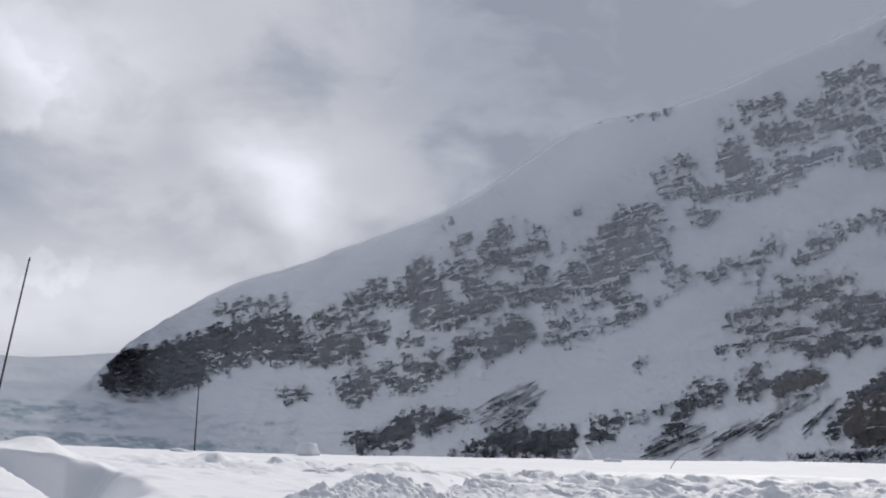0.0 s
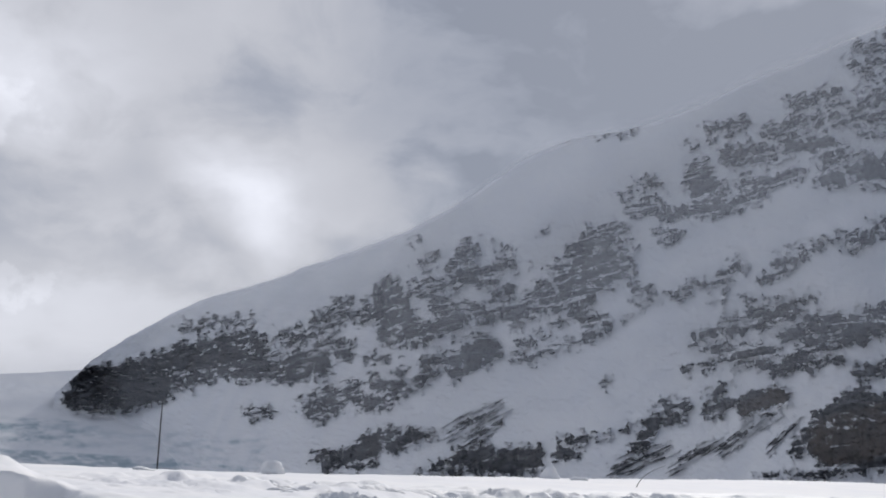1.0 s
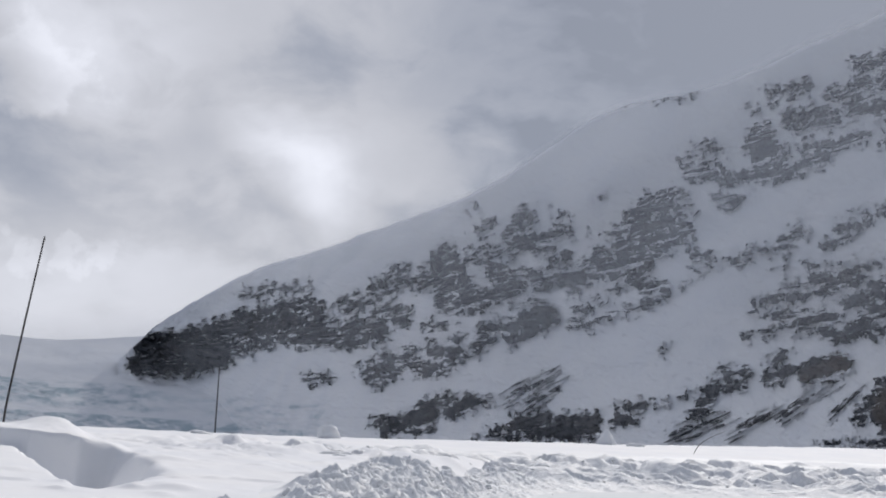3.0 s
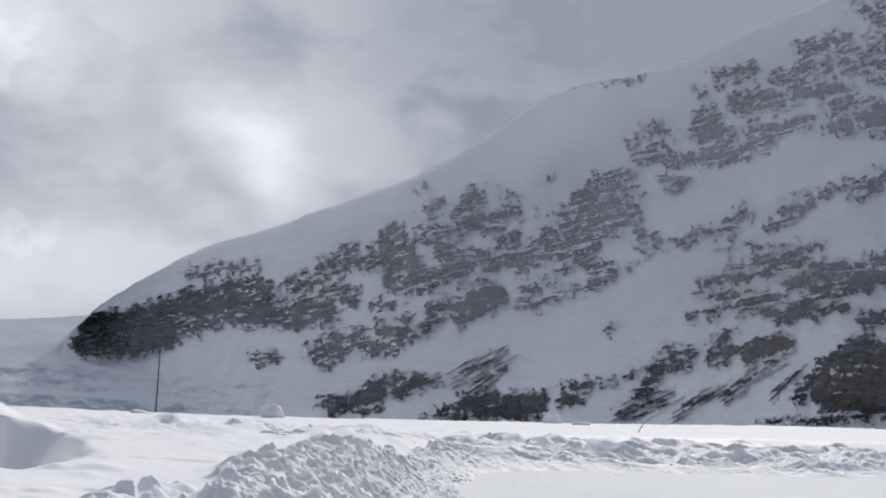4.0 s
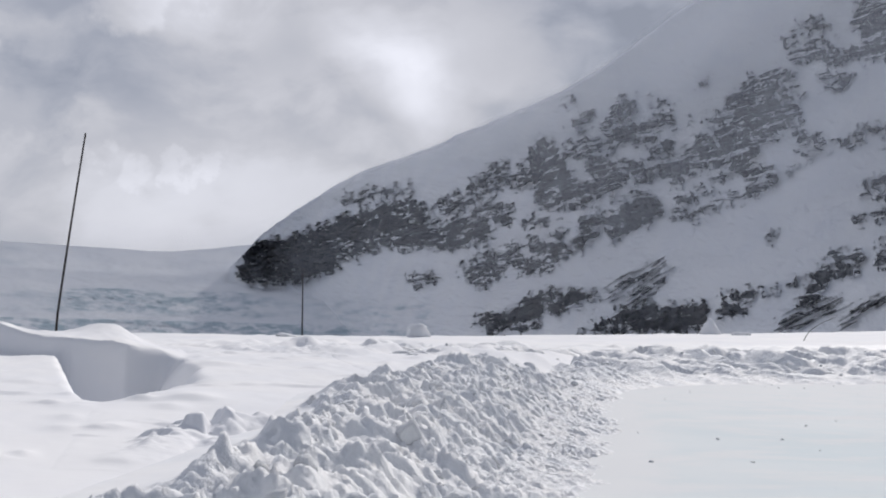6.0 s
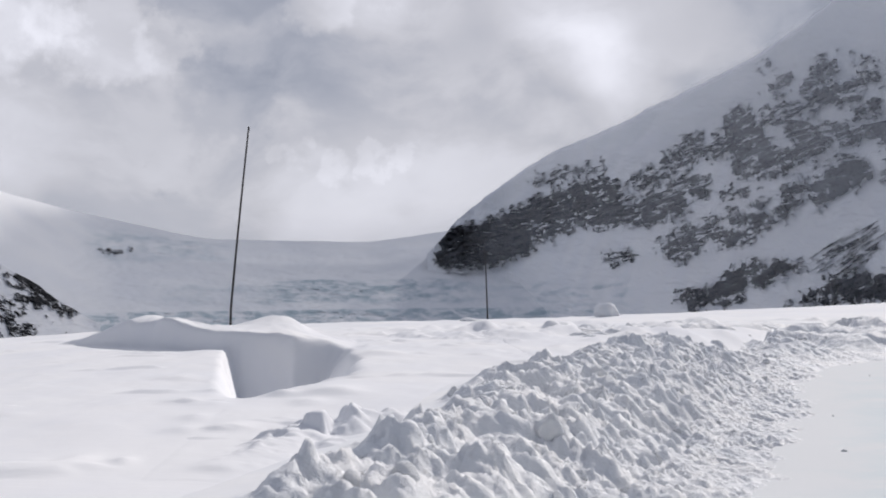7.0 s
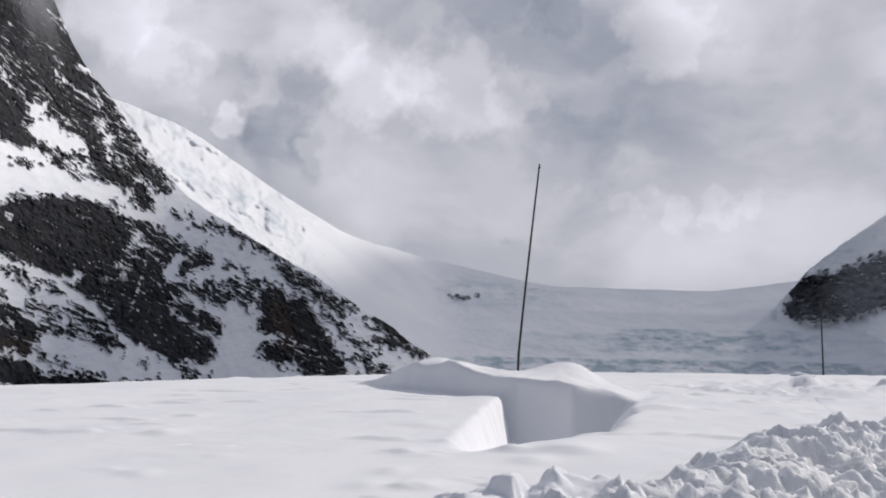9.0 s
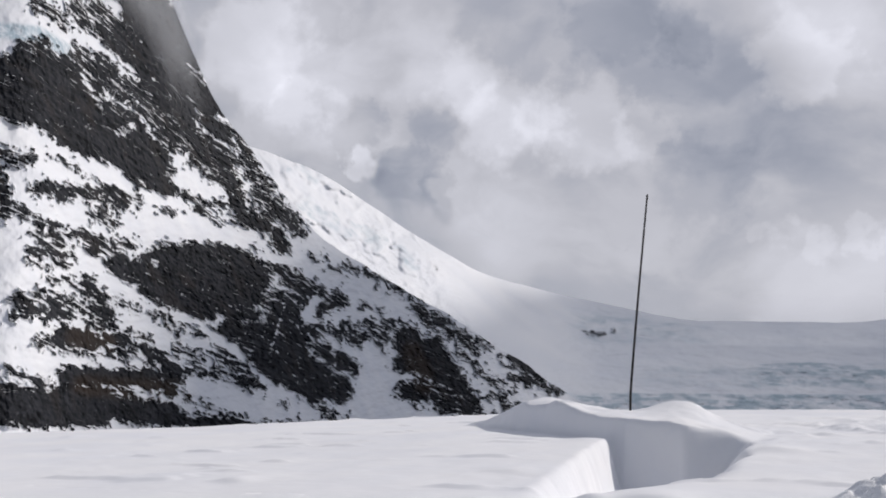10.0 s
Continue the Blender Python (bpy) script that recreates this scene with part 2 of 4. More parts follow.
def cloud_vapour():
    m, n = material("cloud_vapour")
    d = n.add("ShaderNodeBsdfDiffuse", Color=(0.85, 0.86, 0.88, 1))
    t = n.add("ShaderNodeBsdfTranslucent", Color=(0.85, 0.86, 0.88, 1))
    both = n.add("ShaderNodeMixShader", (1, d.outputs[0]), (2, t.outputs[0]))
    clear = n.add("ShaderNodeBsdfTransparent")
    gap = n.add("ShaderNodeAttribute", attr="gap").outputs["Fac"]
    thin = n.add("ShaderNodeMixShader", (0, gap), (1, both.outputs[0]), (2, clear.outputs[0]))
    n.tree.links.new(thin.outputs[0], n.add("ShaderNodeOutputMaterial").inputs[0])
    return m


def plain(name, colour, rough, grain=60.0):
    m, n = material(name)
    g = n.noise(n.place, grain, 5, 0.65)
    dark = tuple(c * 0.6 for c in colour)
    finish(n, n.mix(n.ramp(g, 0.3, 0.7), dark, colour), rough, g, 0.002, 0.4)
    return m


SNOW, BANK, ICE = field_snow(), bank_snow(), road_ice()
RIGHT_ROCK = rock_and_snow("shaded_limestone_and_snow", 0.035, (0.016, 0.019, 0.025), (0.115, 0.123, 0.138), (0.078, 0.073, 0.073), 83, 1, 1.35)
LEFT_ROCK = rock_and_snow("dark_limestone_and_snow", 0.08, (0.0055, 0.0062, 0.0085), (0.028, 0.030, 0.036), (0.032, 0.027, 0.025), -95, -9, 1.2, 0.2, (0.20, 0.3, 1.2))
GLACIER = rock_and_snow("glacier_snow_and_ice", 0.016, (0.05, 0.055, 0.06), (0.10, 0.10, 0.11), (0.10, 0.09, 0.08), 0, 0)
MIST, VAPOUR = veil_mist(), cloud_vapour()
POLE = plain("weathered_dark_pole", (0.06, 0.055, 0.055), 0.55)
TWIG = plain("dry_dark_twig", (0.07, 0.055, 0.045), 0.7)


# ---- terrain tools ----
TABLE = np.random.RandomState(7).rand(256, 256)


def value_noise(x, y):
    """Gradient noise, about 0 to 1."""
    i, j = np.floor(x).astype(int), np.floor(y).astype(int)
    u, v = x - i, y - j

    def corner(di, dj):
        t = 6.2832 * TABLE[(i + di) & 255, (j + dj) & 255]
        return np.cos(t) * (u - di) + np.sin(t) * (v - dj)

    a, b, c, d = corner(0, 0), corner(1, 0), corner(0, 1), corner(1, 1)
    u, v = u * u * u * (u * (u * 6 - 15) + 10), v * v * v * (v * (v * 6 - 15) + 10)
    return 0.5 + 0.75 * ((a + (b - a) * u) * (1 - v) + (c + (d - c) * u) * v)


def fbm(x, y, octaves=5, gain=0.5):
    """Fractal noise round 0, about -0.5 to 0.5."""
    total, amp, size = 0.0, 1.0, 0.0
    for k in range(octaves):
        c, s = math.cos(0.6 * k), math.sin(0.6 * k)
        total = total + amp * (value_noise((c * x - s * y) * 2 ** k + 17.3 * k, (s * x + c * y) * 2 ** k + 5.1 * k) - 0.5)
        size, amp = size + amp, amp * gain
    return total / size * 1.6


def lumps(x, y, cell, seed=0):
    """Clods of snow packed side by side: rounded, each cut by a plane of its own, 0 to 1."""
    i, j = np.floor(x / cell).astype(int), np.floor(y / cell).astype(int)
    best = np.zeros_like(x)
    for di in (-1, 0, 1):
        for dj in (-1, 0, 1):
            a, b = (i + di + 31 * seed) & 255, (j + dj + 57 * seed) & 255
            px, py = (i + di + TABLE[a, b]) * cell, (j + dj + TABLE[b, a]) * cell
            r = cell * (0.35 + 0.65 * TABLE[(a + 91) & 255, b])
            t = 6.28 * TABLE[a, (b + 45) & 255]
            c, q = np.cos(t), np.sin(t)
            dx, dy = ((x - px) * c + (y - py) * q) / r, 1.35 * ((y - py) * c - (x - px) * q) / r
            dome = np.maximum(0, 1 - np.abs(dx) ** 2.6 - np.abs(dy) ** 2.6) ** 0.42
            cut = np.minimum(0.52 + 0.55 * dx - 0.25 * dy, 0.95 - 0.8 * dx + 0.3 * dy)
            top = np.maximum(0, np.minimum(dome, cut)) * r / cell
            best = np.maximum(best, top)
    return best


def step(a, b, x):
    t = np.clip((x - a) / (b - a), 0, 1)
    return t * t * (3 - 2 * t)


def grid_mesh(name, x, y, z, mat, **layers):
    """A mesh over a grid of points, with layers of a value per point."""
    rows, cols = x.shape
    me = bpy.data.meshes.new(name)
    k = np.arange(rows * cols).reshape(rows, cols)
    quads = np.stack([k[:-1, :-1], k[:-1, 1:], k[1:, 1:], k[1:, :-1]], -1).reshape(-1, 4)
    me.vertices.add(rows * cols)
    me.vertices.foreach_set("co", np.stack([x, y, z], -1).astype(np.float32).ravel())
    me.loops.add(quads.size)
    me.loops.foreach_set("vertex_index", quads.astype(np.int32).ravel())
    me.polygons.add(len(quads))
    me.polygons.foreach_set("loop_start", np.arange(0, quads.size, 4, dtype=np.int32))
    me.polygons.foreach_set("use_smooth", np.ones(len(quads), bool))
    for key, value in layers.items():
        me.attributes.new(key, "FLOAT", "POINT").data.foreach_set("value", value.astype(np.float32).ravel())
    me.update(calc_edges=True)
    me.validate()
    me.materials.append(mat)
    return me


def band(az, el, rows):
    """How far inside a set of outcrops a direction lies, in degrees (0: on the edge), and how solid the rock is there."""
    deep, solid = np.full(az.shape, -3.0), np.zeros(az.shape)
    for a0, e0, a1, e1, wide, firm in rows:
        da, de = a1 - a0, e1 - e0
        t = np.clip(((az - a0) * da + (el - e0) * de) / (da * da + de * de + 1e-9), 0, 1)
        d = wide - np.hypot(az - a0 - t * da, el - e0 - t * de)
        near = d > deep
        deep, solid = np.where(near, d, deep), np.where(near, firm, solid)
    return deep, solid


EYE_Z = 1.45


def slope(name, mat, az, ridge, foot, near, steep, rows, sets, rough=1.0, grain=1.0, lean=0.3, ice=None, back=0.6, seed=0.0, bare=0.0, frag=1.0, ramps=(), warp=1.0, hatch=(), lay=(2.6, 2.0, 1.6), relief=1.0, brown=(), carve=None):
    """A mountain side seen from the valley: from its foot it climbs at about the angle steep to the ridge, then falls away behind."""
    v = np.linspace(-0.10, 1.0, rows)
    A = np.repeat(az[None], rows, 0)
    top, low = ridge(az), foot(az)
    top = top + 0.22 * rough * fbm(az * 0.8 + seed, az * 0 + 3.0, 6, 0.6)
    E = low + (top - low) * v[:, None]
    tan = np.tan(np.radians(steep(az)))
    base = near(az)
    zb = base * np.tan(np.radians(low))
    wx, wy = fbm(A * 1.1 + seed, E * 1.1, 5, 0.6), fbm(A * 1.1 + 40 + seed, E * 1.1 + 9, 5, 0.6)
    nx, ny = fbm(A * 4.0 + seed, E * 4.0, 4, 0.6), fbm(A * 4.0 + 70 + seed, E * 4.0 + 9, 4, 0.6)
    sx, sy = A + warp * (0.35 * wx + 0.45 * nx), E + warp * (0.25 * wy + 0.34 * ny)
    deep, solid = np.full(A.shape, -3.0), np.zeros(A.shape)
    for s in sets:
        d, f = band(sx, sy, s)
        solid = np.where(d > deep, f, solid)
        deep = np.maximum(deep, d)
    Al, El = A + 0.35 * wx, E + 0.35 * wy
    ledge = fbm((Al + lean * El) * 1.5 + seed, (El - lean * Al) * 6.0, 5, 0.6)
    gully = fbm((Al - 0.35 * El) * 3.4 + seed, El * 1.1, 5, 0.6)
    blotch = fbm(Al * 2.4 + seed + 7, El * 3.0, 5, 0.6)
    rock = 1.15 * np.clip(deep / 0.30, -2.1, 0.55) + 1.2 * (solid - 0.5) * step(-0.5, 0.0, deep) - 0.24 + bare
    rock = rock + frag * (lay[0] * ledge + lay[1] * gully + lay[2] * blotch) * (1.35 - 0.75 * solid * step(-0.1, 0.2, deep))
    if ramps:
        rock = rock - 1.5 * step(-0.12, 0.10, band(A + 0.5 * wx * warp, E + 0.4 * ny * warp, ramps)[0] + 0.25 * blotch)
    for a0, e0, a1, e1, wide in hatch:  # fans of thin rock ribs
        run, da, de = math.hypot(a1 - a0, e1 - e0), a1 - a0, e1 - e0
        along, across = ((A - a0) * da + (E - e0) * de) / run, ((E - e0) * da - (A - a0) * de) / run
        inside = np.minimum((wide - np.abs(across + 0.25 * wx)) / 0.3, np.minimum(along + 0.3 * wy, run - along + 0.3 * wy) * 1.5)
        rock = np.maximum(rock, np.minimum(1.1 * inside, 0.30) - 0.36 + 3.0 * fbm(along * 0.40 + seed, across * 9.0, 3, 0.5))
    rock = rock + 0.5 * step(0.86, 1.02, solid) * step(-0.02, 0.22, deep)
    rock = np.minimum(rock, 0.45 + 0.85 * solid ** 2 * step(-0.1, 0.15, deep) + 0.4 * blotch)
    stand = step(-0.1, 0.3, rock)
    D = (base * tan - zb) / np.maximum(tan - np.tan(np.radians(E)), 0.05)
    D = D * (1 - 0.007 * stand * relief - 0.02 * rough * fbm(A * 0.35 + seed, E * 0.5, 5) - 0.014 * relief * stand * (0.8 * ledge + 0.8 * gully + 0.4 * blotch)
             - 0.0035 * grain * fbm(A * 4 + seed, E * 5, 5, 0.6))
    frost = np.zeros(A.shape)
    if ice is not None:
        frost = ice(A, E)
        D = D * (1 - 0.005 * frost * (0.4 + fbm(A * 1.7 + wx, E * 3.4 + wy, 6, 0.7)))
    if carve is not None:
        D = D * (1 - carve(A, E))
    warmth = step(-0.3, 0.2, band(sx, sy, brown)[0]) if brown else 0 * A
    n = 12
    A = np.concatenate([A, np.repeat(az[None], n, 0)])
    Z = D * np.tan(np.radians(E)) + EYE_Z
    k = np.linspace(0.03, back, n)[:, None]
    D2 = D[-1] * (1 + k)
    Z2 = Z[-1] - (Z[-1] + 80) * (k / back) ** 1.3
    D, Z = np.concatenate([D, D2]), np.concatenate([Z, Z2])
    pad = np.zeros((n, len(az)))
    a = np.radians(A)
    me = grid_mesh(name, -np.sin(a) * D, np.cos(a) * D, Z, mat, rock=np.concatenate([rock, pad - 2]), ice=np.concatenate([frost, pad]), brown=np.concatenate([warmth, pad]))
    return new(name, me), dict(az=az, top=top, low=low, base=base, zb=zb, tan=tan)


def curve(*points):
    """A smooth function through a few points (rising x)."""
    px, py = np.array(points, float).T

    def at(x):
        fine = np.linspace(px[0], px[-1], 400)
        y = np.interp(fine, px, py)
        pad = np.pad(y, 6, mode="edge")
        y = np.convolve(pad, np.ones(13) / 13, "valid")
        return np.interp(x, fine, y)

    return at


# ---- mountains: outcrops as azimuth, elevation to azimuth, elevation, half width, solidity ----
CLIFF_ROCKS = (
    (-3.53, 1.82, -6.55, 2.02, 0.56, 1),
    (-3.73, 2.63, -6.60, 3.23, 0.56, 1),
    (-6.37, 2.58, -7.49, 2.66, 0.77, 1),
    (-6.30, 3.44, -8.08, 4.09, 0.50, 0.95),
    (-8.37, 4.11, -10.77, 4.63, 0.71, 1),
    (-9.33, 4.62, -11.60, 5.22, 0.56, 0.9),
    (-7.90, 2.78, -9.43, 3.31, 0.47, 0.7),
    (-9.42, 3.37, -11.11, 3.87, 0.44, 0.8),
    (-11.35, 3.88, -12.41, 3.95, 0.65, 0.95),
    (-11.02, 5.17, -12.19, 5.11, 0.50, 0.6),
    (-13.22, 3.74, -14.29, 4.31, 0.59, 0.85),
    (-14.32, 3.93, -15.46, 4.38, 0.50, 0.85),
)
LEDGE_ROCKS = (
    (-12.36, 4.68, -13.11, 4.44, 0.47, 0.5),
    (-8.25, 5.67, -11.46, 6.38, 0.29, 0.38),
    (-13.57, 5.50, -15.06, 6.13, 0.44, 0.65),
    (-15.27, 5.11, -16.59, 5.19, 0.50, 0.7),
    (-15.39, 6.41, -16.41, 7.25, 0.56, 0.6),
    (-14.72, 4.54, -16.59, 5.19, 0.29, 0.5),
    (-17.38, 6.78, -17.78, 7.63, 0.38, 0.65),
    (-18.63, 8.33, -19.47, 6.60, 0.77, 0.9),
    (-18.93, 5.69, -20.69, 6.02, 0.29, 0.75),
    (-18.16, 7.71, -18.68, 5.97, 0.35, 0.85),
    (-19.73, 8.39, -21.14, 8.76, 0.41, 0.6),
    (-20.25, 9.83, -21.05, 10.46, 0.27, 0.35),
    (-21.25, 7.88, -22.26, 7.35, 0.53, 0.85),
    (-20.44, 6.30, -21.90, 6.82, 0.41, 0.9),
)
FACE_ROCKS = (
    (-22.05, 9.69, -22.82, 10.90, 0.46, 0.68),
    (-22.36, 9.41, -23.93, 9.49, 0.56, 0.68),
    (-22.69, 7.60, -23.88, 7.42, 0.46, 0.68),
    (-24.06, 9.90, -25.09, 10.12, 0.27, 0.48),
    (-24.13, 8.44, -25.15, 8.92, 0.24, 0.53),
    (-24.81, 7.76, -25.37, 7.20, 0.46, 0.63),
    (-25.92, 8.04, -26.79, 8.37, 0.63, 0.68),
    (-26.82, 8.96, -27.38, 8.16, 0.46, 0.68),
    (-27.84, 9.93, -28.54, 8.35, 0.73, 0.73),
    (-28.51, 10.82, -29.10, 9.09, 0.69, 0.78),
    (-29.42, 9.68, -30.21, 10.23, 0.86, 0.83),
    (-29.29, 11.65, -30.44, 12.02, 0.56, 0.63),
    (-30.82, 11.16, -30.86, 10.01, 0.56, 0.48),
    (-31.27, 13.12, -32.12, 13.46, 0.43, 0.48),
    (-32.41, 13.55, -33.00, 12.90, 0.46, 0.46),
)
HIGH_ROCKS = (
    (-32.73, 12.16, -33.31, 11.88, 0.36, 0.61),
    (-30.73, 13.82, -30.96, 13.71, 0.30, 0.46),
    (-31.52, 14.40, -32.37, 14.71, 0.30, 0.36),
    (-33.90, 13.13, -35.38, 13.27, 0.34, 0.81),
    (-34.70, 14.81, -35.22, 14.02, 0.81, 0.76),
    (-35.80, 13.27, -37.98, 14.07, 0.34, 0.81),
    (-36.87, 14.78, -37.97, 14.62, 0.30, 0.61),
    (-37.97, 14.48, -39.85, 15.11, 0.26, 0.81),
    (-36.29, 15.95, -38.22, 15.90, 0.59, 0.54),
    (-35.48, 17.07, -36.81, 17.52, 0.40, 0.46),
    (-34.32, 16.37, -34.60, 16.51, 0.19, 0.46),
    (-39.07, 16.41, -40.09, 16.58, 0.44, 0.71),
    (-40.68, 16.34, -41.36, 16.04, 0.62, 0.71),
    (-40.83, 14.86, -41.43, 14.78, 0.40, 0.81),
    (-38.25, 17.20, -41.35, 17.59, 0.47, 0.46),
    (-39.53, 18.48, -41.33, 18.64, 0.51, 0.46),
)
SCATTERED_ROCKS = (
    (-34.86, 17.36, -35.28, 17.48, 0.15, 0.3),
    (-27.68, 16.74, -31.14, 17.15, 0.09, 0.42),
    (-19.60, 10.74, -20.12, 11.06, 0.12, 0.35),
    (-26.49, 11.89, -26.78, 12.04, 0.15, 0.4),
    (-24.31, 10.94, -25.05, 10.97, 0.15, 0.25),
    (-26.13, 10.13, -26.71, 10.30, 0.09, 0.3),
    (-34.06, 5.07, -34.33, 5.17, 0.12, 0.8),
    (-35.10, 5.25, -35.57, 5.32, 0.12, 0.7),
    (-39.99, 5.34, -40.19, 5.40, 0.12, 0.8),
    (-30.88, 7.61, -31.16, 7.68, 0.09, 0.8),
    (-37.00, 8.66, -39.09, 8.82, 0.15, 0.3),
    (-27.42, 7.23, -28.57, 7.71, 0.27, 0.4),
    (-28.13, 8.45, -28.84, 8.18, 0.27, 0.4),
    (-31.57, 9.13, -32.20, 9.00, 0.27, 0.65),
    (-31.48, 8.41, -31.83, 8.28, 0.15, 0.65),
    (-30.13, 4.31, -30.22, 4.34, 0.06, 0.8),
)
BENCH_ROCKS = (
    (-11.76, 1.72, -12.86, 1.73, 0.24, 0.75),
    (-12.15, 1.48, -12.68, 1.46, 0.18, 0.7),
    (-14.77, 2.31, -15.28, 2.64, 0.35, 0.6),
    (-15.38, 1.94, -16.18, 2.40, 0.53, 0.85),
    (-15.77, 2.79, -16.73, 2.90, 0.47, 0.75),
    (-17.80, 4.79, -18.83, 4.94, 0.15, 0.65),
    (-17.06, 3.36, -19.55, 4.22, 0.21, 0.4),
    (-18.38, 3.44, -19.60, 3.36, 0.41, 0.8),
    (-18.43, 2.56, -19.32, 3.02, 0.29, 0.8),
    (-17.25, 2.70, -18.02, 2.51, 0.41, 0.8),
    (-20.83, 4.61, -21.34, 4.94, 0.35, 0.85),
    (-20.43, 3.71, -21.02, 4.27, 0.35, 0.8),
    (-22.36, 4.64, -24.03, 5.61, 0.62, 0.95),
    (-21.91, 4.35, -22.85, 4.40, 0.18, 0.85),
    (-22.35, 6.02, -23.87, 6.39, 0.12, 0.45),
)
SPUR_ROCKS = (
    (-25.45, 5.41, -26.34, 5.19, 0.21, 0.75),
    (-25.72, 6.04, -26.80, 6.64, 0.21, 0.55),
    (-26.38, 5.48, -29.70, 6.73, 0.24, 0.58),
    (-28.93, 7.34, -29.97, 7.35, 0.41, 0.75),
    (-33.31, 8.77, -34.24, 8.93, 0.24, 0.65),
    (-34.00, 9.33, -35.33, 9.49, 0.21, 0.5),
    (-35.53, 9.52, -36.69, 10.32, 0.24, 0.55),
    (-36.61, 10.49, -36.93, 10.63, 0.24, 0.65),
    (-35.69, 8.53, -36.01, 9.05, 0.15, 0.45),
    (-37.98, 9.82, -38.86, 10.07, 0.21, 0.65),
    (-38.64, 10.52, -39.85, 10.90, 0.29, 0.65),
    (-39.69, 11.20, -41.41, 11.83, 0.21, 0.5),
    (-39.16, 11.32, -40.43, 11.47, 0.21, 0.45),
)
TERRACE_ROCKS = (
    (-37.20, 7.99, -39.15, 8.30, 0.29, 0.75),
    (-37.62, 7.44, -39.68, 8.13, 0.24, 0.75),
    (-39.20, 8.68, -40.54, 8.83, 0.15, 0.5),
    (-34.62, 6.80, -35.53, 7.08, 0.24, 0.65),
    (-35.59, 6.80, -37.03, 7.26, 0.29, 0.75),
    (-35.99, 7.52, -37.02, 7.82, 0.21, 0.55),
    (-34.36, 6.28, -36.23, 6.36, 0.09, 0.6),
    (-35.61, 5.83, -36.51, 5.97, 0.29, 0.75),
    (-36.29, 5.97, -38.33, 6.30, 0.35, 0.85),
    (-36.71, 5.44, -37.33, 5.57, 0.21, 0.65),
    (-37.92, 5.42, -38.67, 5.22, 0.35, 0.85),
    (-38.70, 6.87, -40.22, 7.31, 0.35, 0.72),
    (-39.25, 5.52, -40.23, 6.34, 0.44, 0.85),
    (-40.27, 7.59, -41.51, 7.63, 0.44, 0.78),
    (-40.28, 6.51, -41.52, 6.80, 0.38, 0.78),
    (-40.55, 5.69, -41.53, 5.98, 0.21, 0.72),
)
KNOLL_ROCKS = (
    (-32.12, 1.41, -32.60, 2.41, 0.35, 0.95),
    (-31.74, 1.10, -32.21, 1.38, 0.21, 0.9),
    (-33.07, 2.46, -33.96, 2.61, 0.21, 0.95),
    (-33.05, 3.11, -34.08, 3.33, 0.24, 0.85),
    (-35.52, 3.85, -36.00, 4.40, 0.21, 0.7),
    (-35.54, 3.00, -36.02, 3.41, 0.29, 0.85),
    (-36.35, 3.43, -36.70, 3.58, 0.21, 0.5),
    (-37.03, 3.20, -37.63, 3.73, 0.35, 1),
    (-37.69, 3.48, -38.77, 3.94, 0.41, 1),
    (-38.32, 4.34, -38.68, 4.50, 0.09, 0.5),
    (-39.45, 1.23, -40.79, 2.89, 0.27, 0.85),
    (-40.60, 1.57, -41.11, 2.41, 0.50, 1),
    (-41.18, 2.41, -42.44, 3.55, 0.91, 1),
    (-41.02, 1.10, -42.46, 1.28, 0.47, 1),
    (-37.84, -0.13, -42.84, 0.57, 0.12, 0.9),
)
FOOT_OUTCROPS = (
    (-16.18, -0.50, -18.37, 0.15, 0.41, 1),
    (-18.10, 0.61, -19.14, 0.96, 0.29, 0.98),
    (-19.32, 0.41, -20.37, 1.00, 0.35, 1),
    (-20.13, 1.16, -21.20, 0.93, 0.18, 0.95),
    (-15.56, -0.39, -15.90, -0.25, 0.24, 0.95),
    (-16.14, -0.82, -18.41, -0.54, 0.12, 1),
    (-22.62, -0.42, -26.51, -0.20, 0.38, 1),
    (-22.83, -0.00, -24.22, 0.37, 0.35, 0.98),
    (-25.15, 0.27, -26.77, 0.51, 0.29, 0.98),
    (-21.69, -0.65, -22.50, -0.46, 0.18, 0.85),
    (-20.82, -0.84, -21.91, -0.35, 0.09, 0.7),
    (-27.89, 0.46, -28.63, 0.62, 0.21, 1),
    (-28.58, 1.19, -29.32, 1.46, 0.15, 0.95),
    (-29.72, 1.40, -30.45, 1.52, 0.09, 0.85),
    (-31.09, 1.87, -31.32, 2.06, 0.09, 0.85),
    (-27.72, 1.14, -28.23, 1.32, 0.09, 0.6),
)
PILLAR_ROCKS = (
    (36.90, 18.37, 36.52, 15.93, 1.17, 1),
    (38.31, 16.88, 37.59, 16.06, 0.72, 1),
    (39.26, 17.88, 38.44, 16.65, 0.52, 0.87),
    (40.36, 18.04, 39.84, 17.23, 0.39, 0.72),
    (41.42, 17.79, 40.91, 17.04, 0.26, 0.62),
    (42.15, 17.98, 41.88, 17.87, 0.23, 0.62),
    (35.04, 17.09, 34.34, 15.80, 0.32, 1),
    (34.39, 14.67, 33.55, 13.59, 0.52, 1),
    (35.52, 14.60, 34.67, 13.02, 0.65, 0.97),
    (33.67, 12.84, 32.66, 12.29, 0.39, 1),
    (33.25, 13.83, 32.97, 13.33, 0.23, 1),
    (32.05, 12.23, 31.48, 11.39, 0.23, 0.77),
    (35.68, 17.65, 35.26, 15.18, 0.72, 1),
    (32.86, 11.57, 31.46, 10.76, 0.42, 0.77),
)
